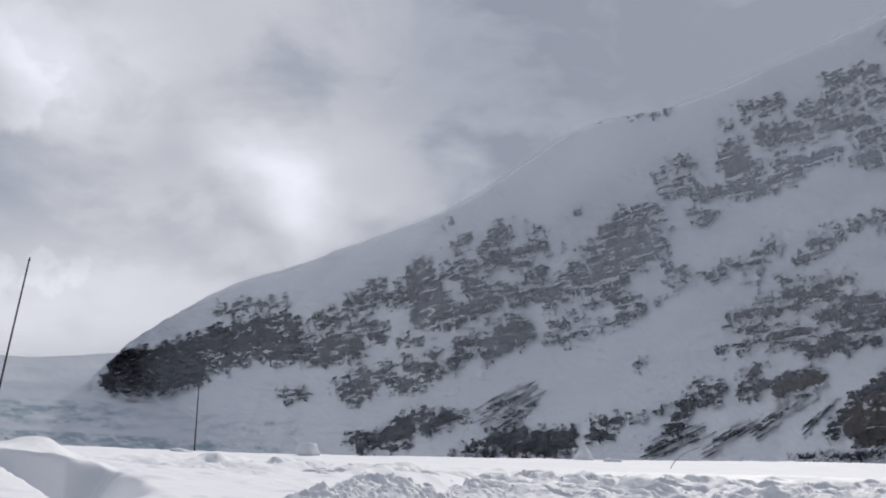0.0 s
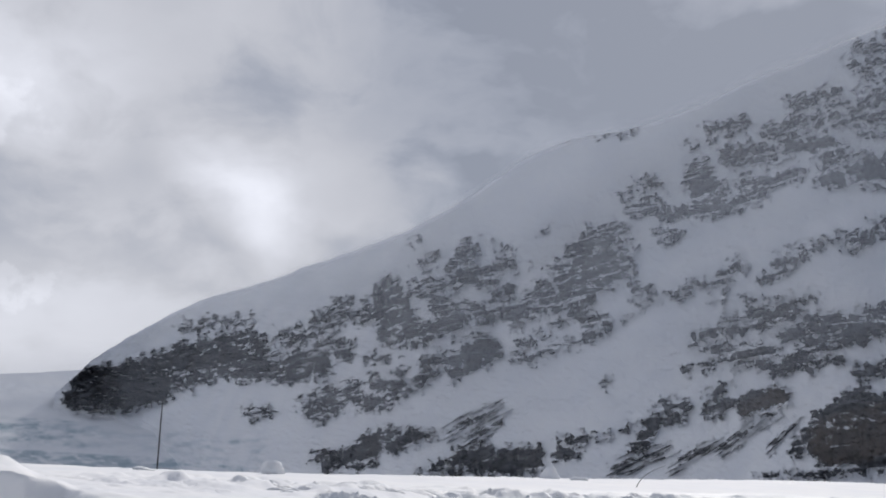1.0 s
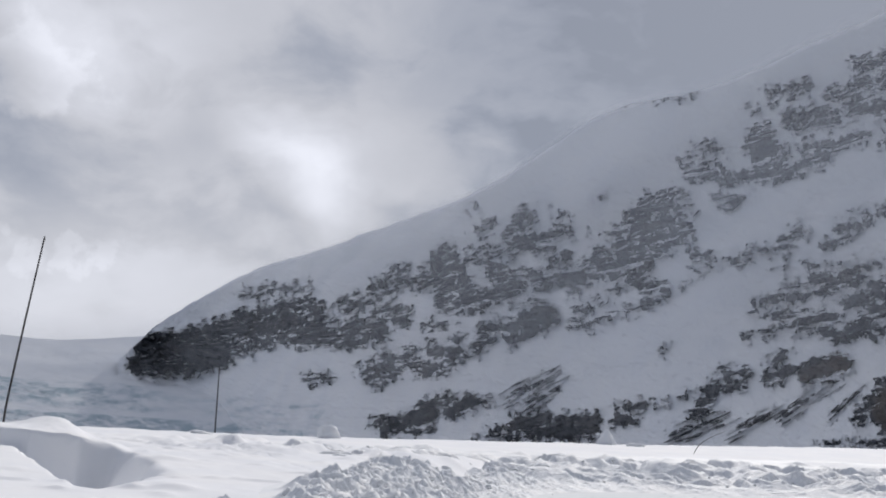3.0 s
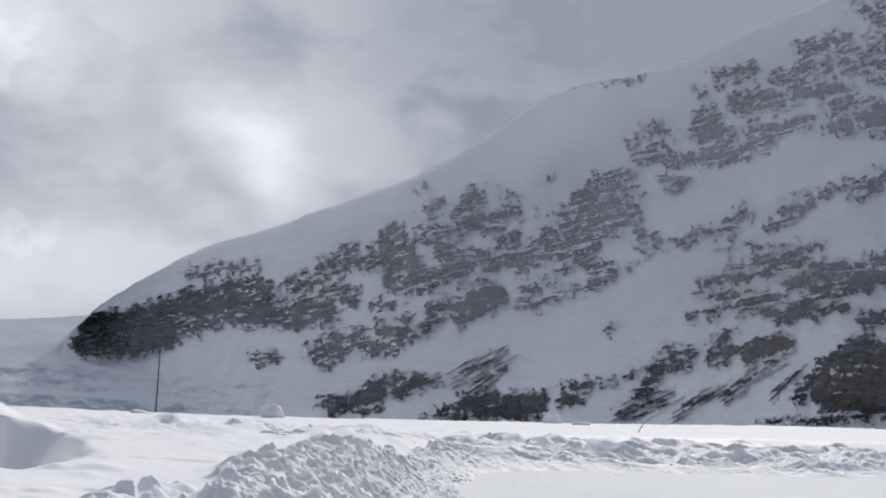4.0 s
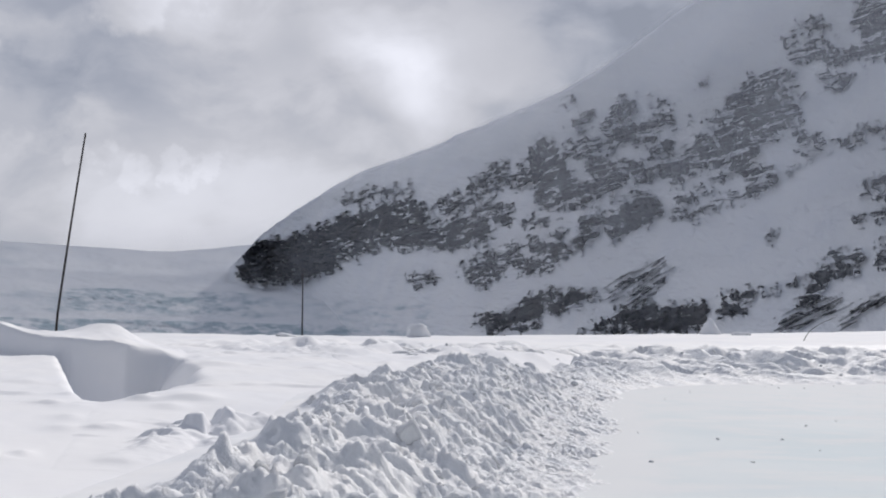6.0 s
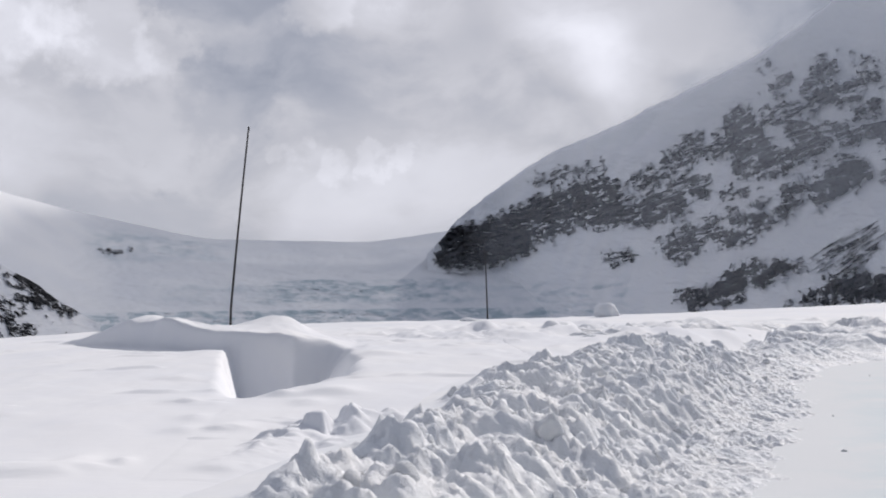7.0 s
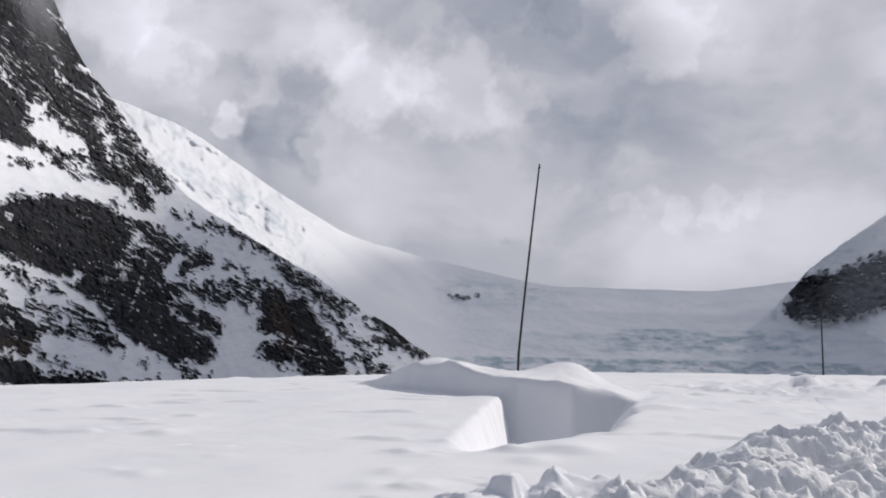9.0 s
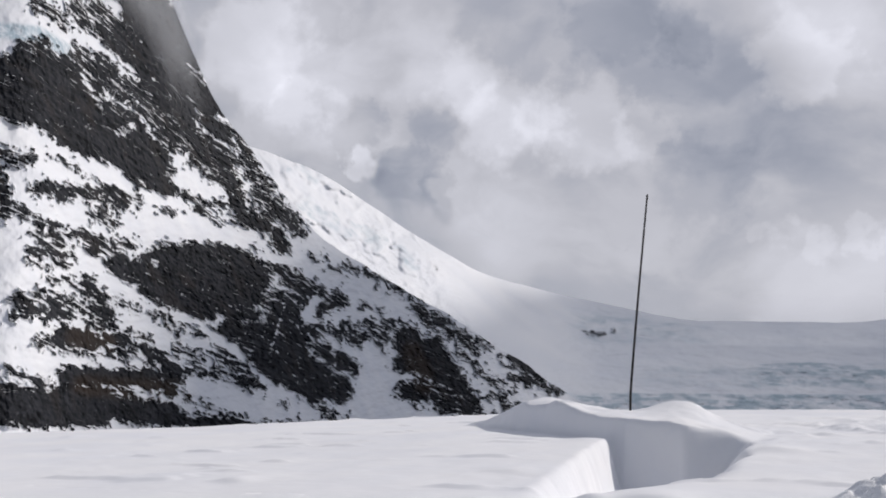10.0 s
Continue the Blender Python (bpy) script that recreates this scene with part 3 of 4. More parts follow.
FACE_ROCKS_LEFT = (
    (38.61, 15.43, 37.53, 14.46, 0.85, 0.8),
    (37.19, 14.43, 35.83, 13.74, 0.78, 0.9),
    (36.60, 13.35, 35.51, 12.63, 0.62, 0.85),
    (34.87, 12.10, 33.78, 11.58, 0.74, 0.88),
    (33.99, 11.23, 32.90, 10.70, 0.62, 0.92),
    (35.99, 12.12, 35.47, 11.50, 0.36, 0.7),
    (32.54, 10.14, 31.99, 8.78, 0.44, 0.98),
    (33.40, 10.40, 32.59, 9.85, 0.34, 0.82),
    (31.40, 10.47, 30.57, 9.69, 0.40, 0.65),
    (30.79, 9.33, 30.25, 8.25, 0.44, 0.68),
    (31.63, 8.15, 30.52, 7.66, 0.36, 1),
    (31.94, 9.01, 31.39, 7.93, 0.26, 0.92),
    (29.91, 8.78, 29.08, 7.69, 0.36, 0.85),
    (29.35, 7.98, 28.64, 7.41, 0.19, 0.85),
    (29.91, 7.32, 29.63, 6.51, 0.30, 1),
)
HIGH_WALL = (
    (43.68, 14.42, 42.05, 13.27, 0.86, 1),
    (42.05, 14.31, 39.62, 12.37, 1.52, 1),
    (40.76, 15.02, 39.43, 14.10, 0.56, 0.9),
    (42.64, 15.60, 41.37, 15.51, 0.39, 0.85),
    (42.13, 15.81, 41.66, 16.10, 0.24, 0.85),
    (39.59, 12.87, 37.71, 12.22, 1.02, 1),
    (38.75, 12.09, 36.28, 10.83, 0.90, 1),
    (37.89, 11.03, 35.75, 9.78, 0.66, 1),
    (35.66, 9.62, 35.42, 9.23, 0.27, 1),
    (39.26, 11.50, 38.22, 11.06, 0.56, 1),
    (43.85, 12.79, 40.96, 12.40, 0.39, 1),
    (39.99, 15.72, 38.63, 14.66, 0.46, 0.6),
    (44.16, 13.89, 43.38, 13.69, 0.99, 1),
)
LEDGE_ROCKS_LEFT = (
    (41.11, 10.99, 40.35, 10.62, 0.17, 0.65),
    (40.29, 10.35, 38.98, 9.90, 0.14, 0.4),
    (43.16, 10.32, 41.93, 10.65, 0.21, 0.65),
    (43.35, 9.08, 43.09, 7.95, 0.37, 0.9),
    (42.66, 8.00, 42.19, 7.89, 0.28, 0.85),
    (43.48, 10.68, 43.02, 10.60, 0.31, 0.85),
    (41.80, 9.04, 41.07, 9.08, 0.24, 0.85),
    (40.48, 8.84, 40.15, 9.00, 0.33, 0.95),
    (39.97, 9.12, 38.68, 9.05, 0.28, 0.9),
    (38.35, 9.06, 37.09, 8.87, 0.40, 0.95),
    (38.06, 8.51, 37.09, 8.70, 0.28, 0.85),
    (38.85, 7.91, 38.08, 7.67, 0.33, 0.5),
    (41.73, 7.50, 40.73, 7.27, 0.14, 0.75),
    (40.14, 6.91, 39.40, 7.05, 0.17, 0.65),
    (39.34, 6.77, 38.57, 6.41, 0.33, 0.9),
)
BENCH_ROCKS_LEFT = (
    (39.05, 6.22, 38.56, 5.99, 0.24, 0.95),
    (37.99, 6.54, 37.09, 6.43, 0.21, 0.6),
    (35.64, 8.36, 35.22, 8.15, 0.10, 0.7),
    (34.77, 9.08, 33.83, 8.54, 0.31, 0.72),
    (33.62, 8.26, 33.10, 7.73, 0.24, 0.65),
    (32.96, 8.86, 32.70, 8.73, 0.24, 0.85),
    (41.70, 6.94, 40.71, 6.71, 0.24, 0.65),
    (41.66, 5.98, 40.41, 5.89, 0.24, 0.82),
    (41.42, 6.40, 40.43, 6.31, 0.21, 0.72),
    (40.86, 5.49, 40.18, 5.43, 0.14, 0.85),
    (40.13, 6.18, 39.88, 5.80, 0.14, 0.75),
    (41.80, 5.59, 41.43, 5.55, 0.14, 0.7),
    (40.95, 4.65, 39.30, 4.67, 0.10, 0.4),
    (39.24, 4.51, 38.47, 3.74, 0.33, 0.78),
    (38.67, 3.43, 38.18, 3.05, 0.33, 0.9),
)
STEP_ROCKS = (
    (39.46, 3.41, 38.97, 2.89, 0.24, 0.65),
    (38.91, 2.72, 37.88, 2.32, 0.24, 0.65),
    (42.32, 3.62, 41.85, 3.36, 0.28, 0.9),
    (42.42, 2.93, 41.07, 3.24, 0.24, 0.82),
    (41.55, 3.64, 41.23, 3.92, 0.24, 0.75),
    (40.88, 2.96, 40.02, 2.98, 0.28, 0.95),
    (40.78, 3.66, 39.77, 3.27, 0.28, 0.9),
    (41.08, 1.61, 40.22, 1.48, 0.24, 0.85),
    (40.19, 1.98, 38.86, 1.61, 0.44, 1),
    (38.07, 1.79, 37.22, 1.80, 0.28, 0.95),
    (39.63, 1.13, 38.76, 1.08, 0.08, 0.85),
    (40.47, 2.42, 39.73, 2.32, 0.10, 0.7),
    (37.78, 1.06, 37.03, 1.07, 0.24, 0.72),
    (36.46, 1.75, 35.93, 0.68, 0.28, 0.85),
    (35.89, 1.05, 35.10, 0.40, 0.33, 0.88),
)
TOE_ROCKS = (
    (39.76, -0.11, 37.25, -0.22, 0.44, 1),
    (37.20, -0.08, 34.92, -0.33, 0.44, 0.98),
    (38.95, -0.75, 36.96, -0.86, 0.15, 1),
    (35.96, 3.06, 35.19, 3.07, 0.15, 0.55),
    (35.40, 2.64, 34.62, 2.39, 0.15, 0.55),
    (34.80, 1.23, 33.73, 0.69, 0.29, 0.5),
    (34.01, 2.66, 33.22, 2.12, 0.24, 0.42),
    (34.22, 0.38, 32.88, 0.13, 0.29, 0.5),
    (32.86, 1.24, 31.49, 0.42, 0.35, 0.55),
    (31.45, 1.25, 30.39, -0.44, 0.29, 0.62),
    (32.55, 0.10, 30.90, -0.44, 0.24, 0.5),
    (37.61, 3.59, 36.85, 3.49, 0.21, 0.42),
    (35.07, -0.72, 34.69, 0.40, 0.24, 0.9),
)
GREAT_WALL = (
    (35.19, 4.89, 31.89, 4.96, 1.66, 1),
    (34.89, 4.04, 33.54, 3.55, 0.79, 1),
    (36.30, 5.15, 35.22, 4.09, 0.61, 1),
    (37.86, 5.42, 36.35, 4.92, 0.57, 0.95),
    (32.37, 3.80, 31.55, 3.00, 0.83, 0.95),
    (31.76, 2.37, 30.39, 1.80, 0.83, 0.95),
    (30.87, 0.70, 30.08, 0.65, 0.61, 0.95),
    (29.50, 2.97, 28.95, 1.23, 0.83, 0.95),
    (30.30, 0.65, 27.77, -0.67, 0.72, 0.95),
    (28.30, 0.37, 26.62, -0.67, 0.61, 0.95),
    (27.46, 1.24, 25.83, 0.43, 0.43, 0.85),
    (27.71, -1.01, 26.91, -0.73, 0.29, 0.9),
    (31.28, 5.87, 29.61, 5.32, 0.33, 0.72),
    (29.26, 5.03, 27.85, 4.18, 0.43, 0.82),
)
BUTTRESS_ROCKS = (
    (30.38, 3.86, 28.43, 3.88, 0.47, 0.75),
    (27.79, 3.59, 26.69, 3.89, 0.40, 0.82),
    (28.34, 2.42, 26.66, 2.17, 0.33, 0.7),
    (26.32, 2.44, 25.50, 1.89, 0.40, 0.6),
    (25.16, 2.74, 24.33, 1.89, 0.40, 0.45),
    (24.31, 2.45, 24.05, 2.74, 0.33, 0.72),
    (23.11, 1.84, 22.57, 0.73, 0.71, 1),
    (21.93, 1.26, 21.11, -0.43, 0.71, 1),
    (23.10, 0.70, 22.28, 0.15, 0.57, 1),
    (21.05, 0.09, 19.95, -1.52, 0.57, 0.95),
    (23.09, -0.72, 22.42, -0.86, 0.51, 0.95),
    (21.63, -1.07, 20.82, -1.53, 0.44, 0.9),
    (20.18, -2.19, 18.79, -2.30, 0.17, 0.9),
    (19.89, -1.06, 19.42, -2.10, 0.28, 0.9),
)
RIDGE_OUTCROPS = (
    (22.53, 3.60, 22.00, 2.78, 0.29, 0.62),
    (21.65, 3.01, 20.83, 2.19, 0.29, 0.78),
    (20.48, 2.14, 19.66, 1.32, 0.24, 0.72),
    (20.18, 2.14, 19.07, 1.61, 0.21, 0.62),
    (17.85, 0.97, 16.46, 0.16, 0.29, 0.88),
    (16.12, -0.45, 15.31, -0.70, 0.15, 0.75),
    (17.71, -0.16, 16.46, -0.16, 0.24, 0.82),
    (20.47, 1.26, 17.91, -1.00, 0.12, 0.5),
    (18.73, -1.03, 18.06, -1.32, 0.15, 0.75),
    (17.86, -1.60, 17.34, -1.86, 0.21, 0.65),
    (25.46, 3.61, 22.00, 1.90, 0.07, 0.7),
    (26.66, 5.65, 25.25, 5.37, 0.12, 0.5),
    (25.19, 5.37, 22.59, 3.95, 0.12, 0.55),
    (28.12, 6.22, 27.30, 5.67, 0.12, 0.42),
)
SCREE = (
    (43.14, -1.46, 38.52, -1.60, 0.86, 1.3),
    (38.48, -1.44, 35.03, -2.01, 0.52, 1.3),
    (34.97, -2.15, 31.13, -2.57, 0.26, 1.3),
    (42.41, 0.07, 40.64, -0.71, 0.35, 0.38),
    (40.33, -0.74, 37.74, -1.27, 0.35, 0.97),
    (29.42, -1.07, 26.02, -2.31, 0.21, 0.35),
    (43.42, -0.71, 41.40, -0.98, 0.47, 0.9),
    (31.13, -2.63, 25.44, -2.39, 0.09, 0.5),
    (34.24, -1.01, 32.27, -2.00, 0.15, 0.3),
)
SNOW_RAMPS = (
    (43.81, 11.98, 40.36, 10.87, 0.24, 1),
    (40.36, 10.87, 37.05, 9.10, 0.22, 1),
    (37.05, 9.10, 34.25, 8.53, 0.20, 1),
    (34.24, 8.13, 31.06, 6.19, 0.18, 1),
    (31.06, 6.14, 27.88, 5.67, 0.18, 1),
    (39.94, 16.57, 37.27, 15.12, 0.14, 1),
    (39.84, 14.80, 38.85, 13.25, 0.14, 1),
    (38.79, 13.23, 36.90, 12.69, 0.09, 1),
    (37.93, 12.04, 37.31, 12.38, 0.22, 1),
    (38.05, 15.23, 37.12, 14.77, 0.18, 1),
    (34.33, 12.95, 32.05, 11.23, 0.09, 1),
    (35.64, 10.01, 32.57, 9.05, 0.24, 1),
)
SNOW_GULLIES = (
    (39.58, 6.17, 37.13, 4.00, 0.19, 1),
    (37.13, 4.00, 34.36, 2.91, 0.19, 1),
    (34.36, 2.91, 31.79, 1.22, 0.19, 1),
    (31.79, 1.22, 29.76, -0.78, 0.17, 1),
    (29.76, -0.78, 27.75, -2.02, 0.22, 1),
    (27.76, 2.40, 25.48, 0.72, 0.08, 1),
    (29.51, 3.43, 30.09, 1.28, 0.08, 1),
    (25.20, 1.54, 25.47, -0.72, 0.26, 1),
    (28.27, 3.04, 27.85, 3.91, 0.26, 1),
    (35.96, 5.61, 35.93, 5.39, 0.17, 1),
    (31.69, 2.71, 31.37, 2.60, 0.19, 1),
    (23.67, -0.14, 22.57, 0.03, 0.10, 1),
    (22.57, 0.03, 20.88, -0.72, 0.10, 1),
    (26.68, 3.19, 23.76, 3.06, 0.10, 1),
    (23.72, -1.44, 25.45, -1.88, 0.23, 1),
)
FAR_SHOULDER = (
    (-42.2, 11.7, -45, 12.6, 0.5, 0.5),
    (-42.3, 7.4, -46, 8.4, 0.75, 0.75),
    (-43.0, 17.9, -46, 18.6, 1.3, 0.4),
    (-42.8, 2.3, -47, 3.4, 1.7, 1.0),
    (-42.6, 15.2, -46, 14.6, 0.8, 0.6),
    (-43.0, 20.4, -47, 21.0, 1.0, 0.3),
    (-42.5, 5.2, -46, 5.9, 0.4, 0.6),
)
BROWN_SPOTS = ((-37.4, 3.2, -38.6, 3.9, 0.5, 1), (-41.4, 1.9, -45, 3.0, 1.2, 1), (39.6, 1.9, 38.2, 1.6, 0.45, 1), (39.2, -0.5, 34.2, -0.8, 0.45, 1), (22.9, 1.2, 22.2, -0.4, 0.5, 1))
RIBS = (
    (-22.19, 1.10, -24.92, 2.83, 0.44),
    (-23.17, 0.78, -24.87, 2.01, 0.35),
    (-30.63, -0.25, -33.47, 1.19, 0.47),
    (-33.50, 0.06, -35.79, 1.54, 0.29),
    (-35.94, 1.10, -38.39, 3.06, 0.35),
    (-38.26, 1.31, -39.50, 2.59, 0.21),
)


right_ridge = curve((-75, 6), (-62, 16), (-52, 22.5), (-45, 22.3), (-42.1, 21.35), (-37.5, 19.75), (-34.7, 18.5), (-31.2, 17.25), (-28, 16.75), (-25.9, 15.9), (-23.8, 14.35), (-21.5, 12.7),
                    (-18.9, 11.25), (-15.4, 9.75), (-13.3, 8.85), (-11.9, 8.15), (-9.2, 7.25), (-7.0, 5.9), (-5.2, 4.6), (-4.1, 3.75), (-3.3, 3.1), (-3.0, 2.75), (-2.75, 2.0), (-2.5, 1.25))
right_foot = curve((-75, 0), (-41.3, -0.4), (-31.7, -1.4), (-15.4, -1.8), (-12, -2.0), (-9.5, -1.9), (-8.2, -1.0), (-7, 0.1), (-3.2, 1.1), (-2.5, 1.2))
right_near = curve((-75, 420), (-42, 520), (-30, 700), (-20, 950), (-12, 1500), (-9, 1900), (-7, 2180), (-2.5, 2330))
steep_right = curve((-75, 40), (-42, 40), (-20, 36), (-8, 38), (-2.5, 42))


def side_ice(A, E):
    return step(-13.5, -12, A) * step(-6.5, -8, A) * step(-1.7, -1.3, E) * step(0.5, 0.1, E + 0.1 * (A + 8)) * np.clip(0.1 + 3.0 * fbm(A * 0.9, E * 3.0 + 4, 6, 0.6), 0, 1)


mountain_right, RIGHT = slope("mountain", RIGHT_ROCK, np.concatenate([np.linspace(-72, -46, 50), np.linspace(-45.9, -2.5, 900)]), right_ridge, right_foot, right_near, steep_right, 420,
                              (CLIFF_ROCKS, LEDGE_ROCKS, FACE_ROCKS, HIGH_ROCKS, SCATTERED_ROCKS, BENCH_ROCKS, SPUR_ROCKS, TERRACE_ROCKS, KNOLL_ROCKS, FOOT_OUTCROPS, FAR_SHOULDER), lean=-0.38, warp=0.85, bare=0.08, hatch=RIBS, ice=side_ice, brown=BROWN_SPOTS)
tagged(mountain_right, "steep snow-plastered limestone mountainside under cloud, with dark cliff bands", "mountain")

left_ridge = curve((14.0, -1.6), (14.8, -0.9), (15.6, -0.5), (17.3, 0.8), (19.1, 1.85), (20.8, 3.1), (22.6, 4.0), (25.5, 5.75), (27.9, 7.2), (29.1, 8.9), (30.3, 10.1), (31.5, 11.8), (32.7, 13.0), (33.3, 13.9),
                   (34.3, 15.9), (35.1, 17.5), (35.7, 18.9), (38, 24), (44, 30), (56, 28), (66, 18))
def hanging_ice(A, E):
    return step(0.5, 0.25, np.abs(E - np.interp(A, (40.4, 41.9, 44), (15.7, 16.5, 16.5)))) * step(40.2, 40.8, A)


left_foot = curve((14.0, -2.2), (20, -2.4), (26.7, -2.9), (40, -3.4), (80, -3.4))
left_near = curve((14.0, 1500), (20, 1150), (30, 700), (42, 420), (80, 300))
steep_left = curve((14, 34), (30, 37), (38, 43), (80, 46))
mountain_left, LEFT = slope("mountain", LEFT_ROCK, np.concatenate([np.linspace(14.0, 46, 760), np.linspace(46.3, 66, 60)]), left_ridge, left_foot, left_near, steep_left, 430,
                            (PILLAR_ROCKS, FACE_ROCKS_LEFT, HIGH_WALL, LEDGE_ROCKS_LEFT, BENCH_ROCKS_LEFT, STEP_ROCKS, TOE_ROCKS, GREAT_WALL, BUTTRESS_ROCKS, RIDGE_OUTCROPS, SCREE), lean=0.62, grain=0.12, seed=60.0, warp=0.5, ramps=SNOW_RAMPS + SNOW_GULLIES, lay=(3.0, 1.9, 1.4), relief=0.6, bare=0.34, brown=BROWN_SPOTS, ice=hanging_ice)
tagged(mountain_left, "sunlit dark rock mountain with ledges of bright snow and scree at its foot", "mountain")


def icefall(A, E):
    upper = step(-5.5, -3.0, A) * step(6.8, 4.8, A) + 0.35 * step(-9.5, -7, A) * step(-3.0, -5.5, A) + 0.35 * step(13, 9, A) * step(4.8, 6.8, A)
    upper = upper * step(-0.70, -0.45, E + 0.12 * fbm(A * 0.7 + 3, A * 0, 4)) * step(0.70, 0.60, E + 0.22 * fbm(A * 0.9, A * 0, 4))
    lower = step(-13, -7, A) * step(18, 14, A) * step(-0.84, -0.92, E + 0.10 * fbm(A * 0.8 + 9, A * 0, 4))
    # grey shade of the upper crevasse band, painted in with the ice tint
    crown_shade = step(6.5, 9, A) * step(15.5, 13.5, A) * step(1.5, 1.9, E) * step(3.0, 2.5, E - 0.12 * (A - 9)) * 0.55
    cliffs = np.maximum(band(A + 0.8 * fbm(A, E, 4), E + 0.8 * fbm(A + 9, E, 4), CLIFFS_AND_LEDGE_SHADE)[0], -0.3)
    crumbled = np.clip(0.55 + 3.2 * fbm(A * 0.9 + 0.6 * fbm(A, E * 2, 3), E * 2.6, 6, 0.72), 0, 1.1)
    return np.clip((upper + 1.5 * lower + crown_shade) * crumbled + 0.7 * step(-0.05, 0.15, cliffs) * np.clip(0.5 + 2.0 * fbm(A * 1.6 + 4, E * 1.6, 5, 0.6), 0, 1), 0, 1.1)


def headwall_relief(A, E):
    """Wind-carved hollows and ice steps on the sunny upper face, crevasse steps on the icefall."""
    bend = fbm(A * 0.5 + 11, E * 0.5, 4)
    face = step(18, 23, A) * (0.030 * (0.3 - np.abs(fbm((A + 0.9 * E) * 0.45 + bend, (E - 0.7 * A) * 0.8 + 30, 5, 0.55))) + 0.004 * fbm(A * 1.8, E * 2.4 + 5, 5, 0.6))
    cliffs = 0.010 * step(-0.25, 0.05, band(A + 0.8 * fbm(A, E, 4), E + 0.8 * fbm(A + 9, E, 4), CLIFFS_AND_LEDGE_SHADE)[0])
    swell = 0.010 * step(18, 12, A) * fbm(A * 0.5 + 5, E * 1.6, 5, 0.6)
    return face + cliffs + swell


# ice cliffs; third and fourth rows are small ledges' shade, coloured as ice
CLIFFS_AND_LEDGE_SHADE = ((28.6, 8.7, 26.4, 7.6, 0.45, 1), (26.4, 7.7, 24.6, 6.9, 0.35, 1), (29.4, 10.7, 27.9, 10.0, 0.16, 1), (27.6, 9.6, 26.4, 9.3, 0.14, 1), (23.6, 6.6, 22.8, 5.6, 0.2, 1))
HEADWALL = ((13.7, 2.15, 13.0, 2.2, 0.10, 0.9), (12.6, 2.3, 12.2, 2.3, 0.05, 0.6), (9.8, 2.2, 9.2, 2.25, 0.05, 0.5), (22.4, 6.3, 21.6, 5.5, 0.12, 0.3))
back_ridge = curve((-16, 4.0), (-6, 3.4), (-3.1, 3.1), (-1.9, 2.9), (0.7, 2.6), (4.2, 2.7), (8.9, 2.8), (12.1, 3.5), (15.7, 4.3), (19.4, 5.3), (23.3, 7.6), (25.7, 9.2), (28.0, 10.6), (31.3, 11.7), (40, 13))
back_foot = curve((-16, -2.0), (0, -2.2), (20, -2.4), (40, -2.0))
glacier, BACK = slope("glacier", GLACIER, np.linspace(-16, 40, 620), back_ridge, back_foot, curve((-16, 1800), (0, 1900), (14, 1750), (22, 1350), (30, 1000), (40, 750)),
                      curve((-16, 14), (0, 15), (15, 16), (22, 22), (30, 26), (40, 27)), 175, (HEADWALL,), rough=0.3, grain=0.2, ice=icefall, back=0.3, seed=120.0, frag=0.45, bare=-0.1, carve=headwall_relief)
tagged(glacier, "snow-covered glacier headwall with a pale blue icefall", "glacier")



# ---- cloud: an unseen deck added to shade the valley head, and mist on the slopes ----
DECK = 4200
reach = DECK / math.tan(radians(SUN_EL))
off = heading(SUN_AZ, 0) * reach
u, v = np.meshgrid(np.linspace(0, 1, 60), np.linspace(0, 1, 60))
py = 150 + 4600 * v
# the deck's edge follows the line where the slopes should pass into shade
edge = np.interp(py, (150, 330, 380, 430, 480, 560, 700, 900, 1500, 2200, 5000), (210, 130, -150, -380, -450, -480, -540, -620, -760, -900, -1000))
px = edge + 170 * fbm(py / 300, py * 0, 4) + (4200 - edge) * u ** 1.3
cloud_bank = new("cloud_deck", grid_mesh("cloud_deck", px + off[0], py + off[1], DECK + 120 * fbm(px / 400, py / 400, 4), VAPOUR, gap=0.05 + 0.25 * np.maximum(step(900, 1500, py), step(-50, 250, px))))
tagged(cloud_bank, "unseen grey cloud deck added to shade the head of the valley", "cloud", kind="backdrop")


def veil(m, az, low, high, thick, ahead, label, layers, rows=70):
    """Layers of thin mist in front of a slope: low and high are shares of its height, thick(azimuth, share) how dense they are together."""
    A = np.repeat(az[None], rows, 0)
    f = np.linspace(low, high, rows)[:, None] + 0 * A
    pick = lambda key: np.interp(az, m["az"], m[key])
    E = pick("low") + (pick("top") - pick("low")) * f
    tan, base, zb = pick("tan"), pick("base"), pick("zb")
    D = (base * tan - zb) / np.maximum(tan - np.tan(np.radians(np.minimum(E, pick("top")))), 0.05)
    a = np.radians(A)
    t = np.clip(thick(A, f) * step(low, low + 0.12, f), 0, 0.9) * step(high, high - 0.1, f)
    t = t * step(az[0], az[0] + 1.5, A) * step(az[-1] + 0.2, az[-1] - 1.8, A)
    for k in range(layers):
        far = D * (ahead + 0.015 * k)
        me = grid_mesh("mist", -np.sin(a) * far, np.cos(a) * far, far * np.tan(np.radians(E)) + EYE_Z, MIST, thick=1 - (1 - t) ** (1 / layers))
        tagged(new("mist", me), label, "mist", "layers of drifting mist", kind="backdrop")


def right_thick(A, f):
    soft = 0.10 * fbm(A * 0.22, f * 2.2, 3)
    haze = 0.08 + (0.05 + 0.13 * step(-6, -20, A)) * step(0.08, 0.40, f) + 0.42 * step(0.30, 1.0, f + soft) * step(-12, -32, A) + 0.22 * step(0.72, 1.02, f + soft)
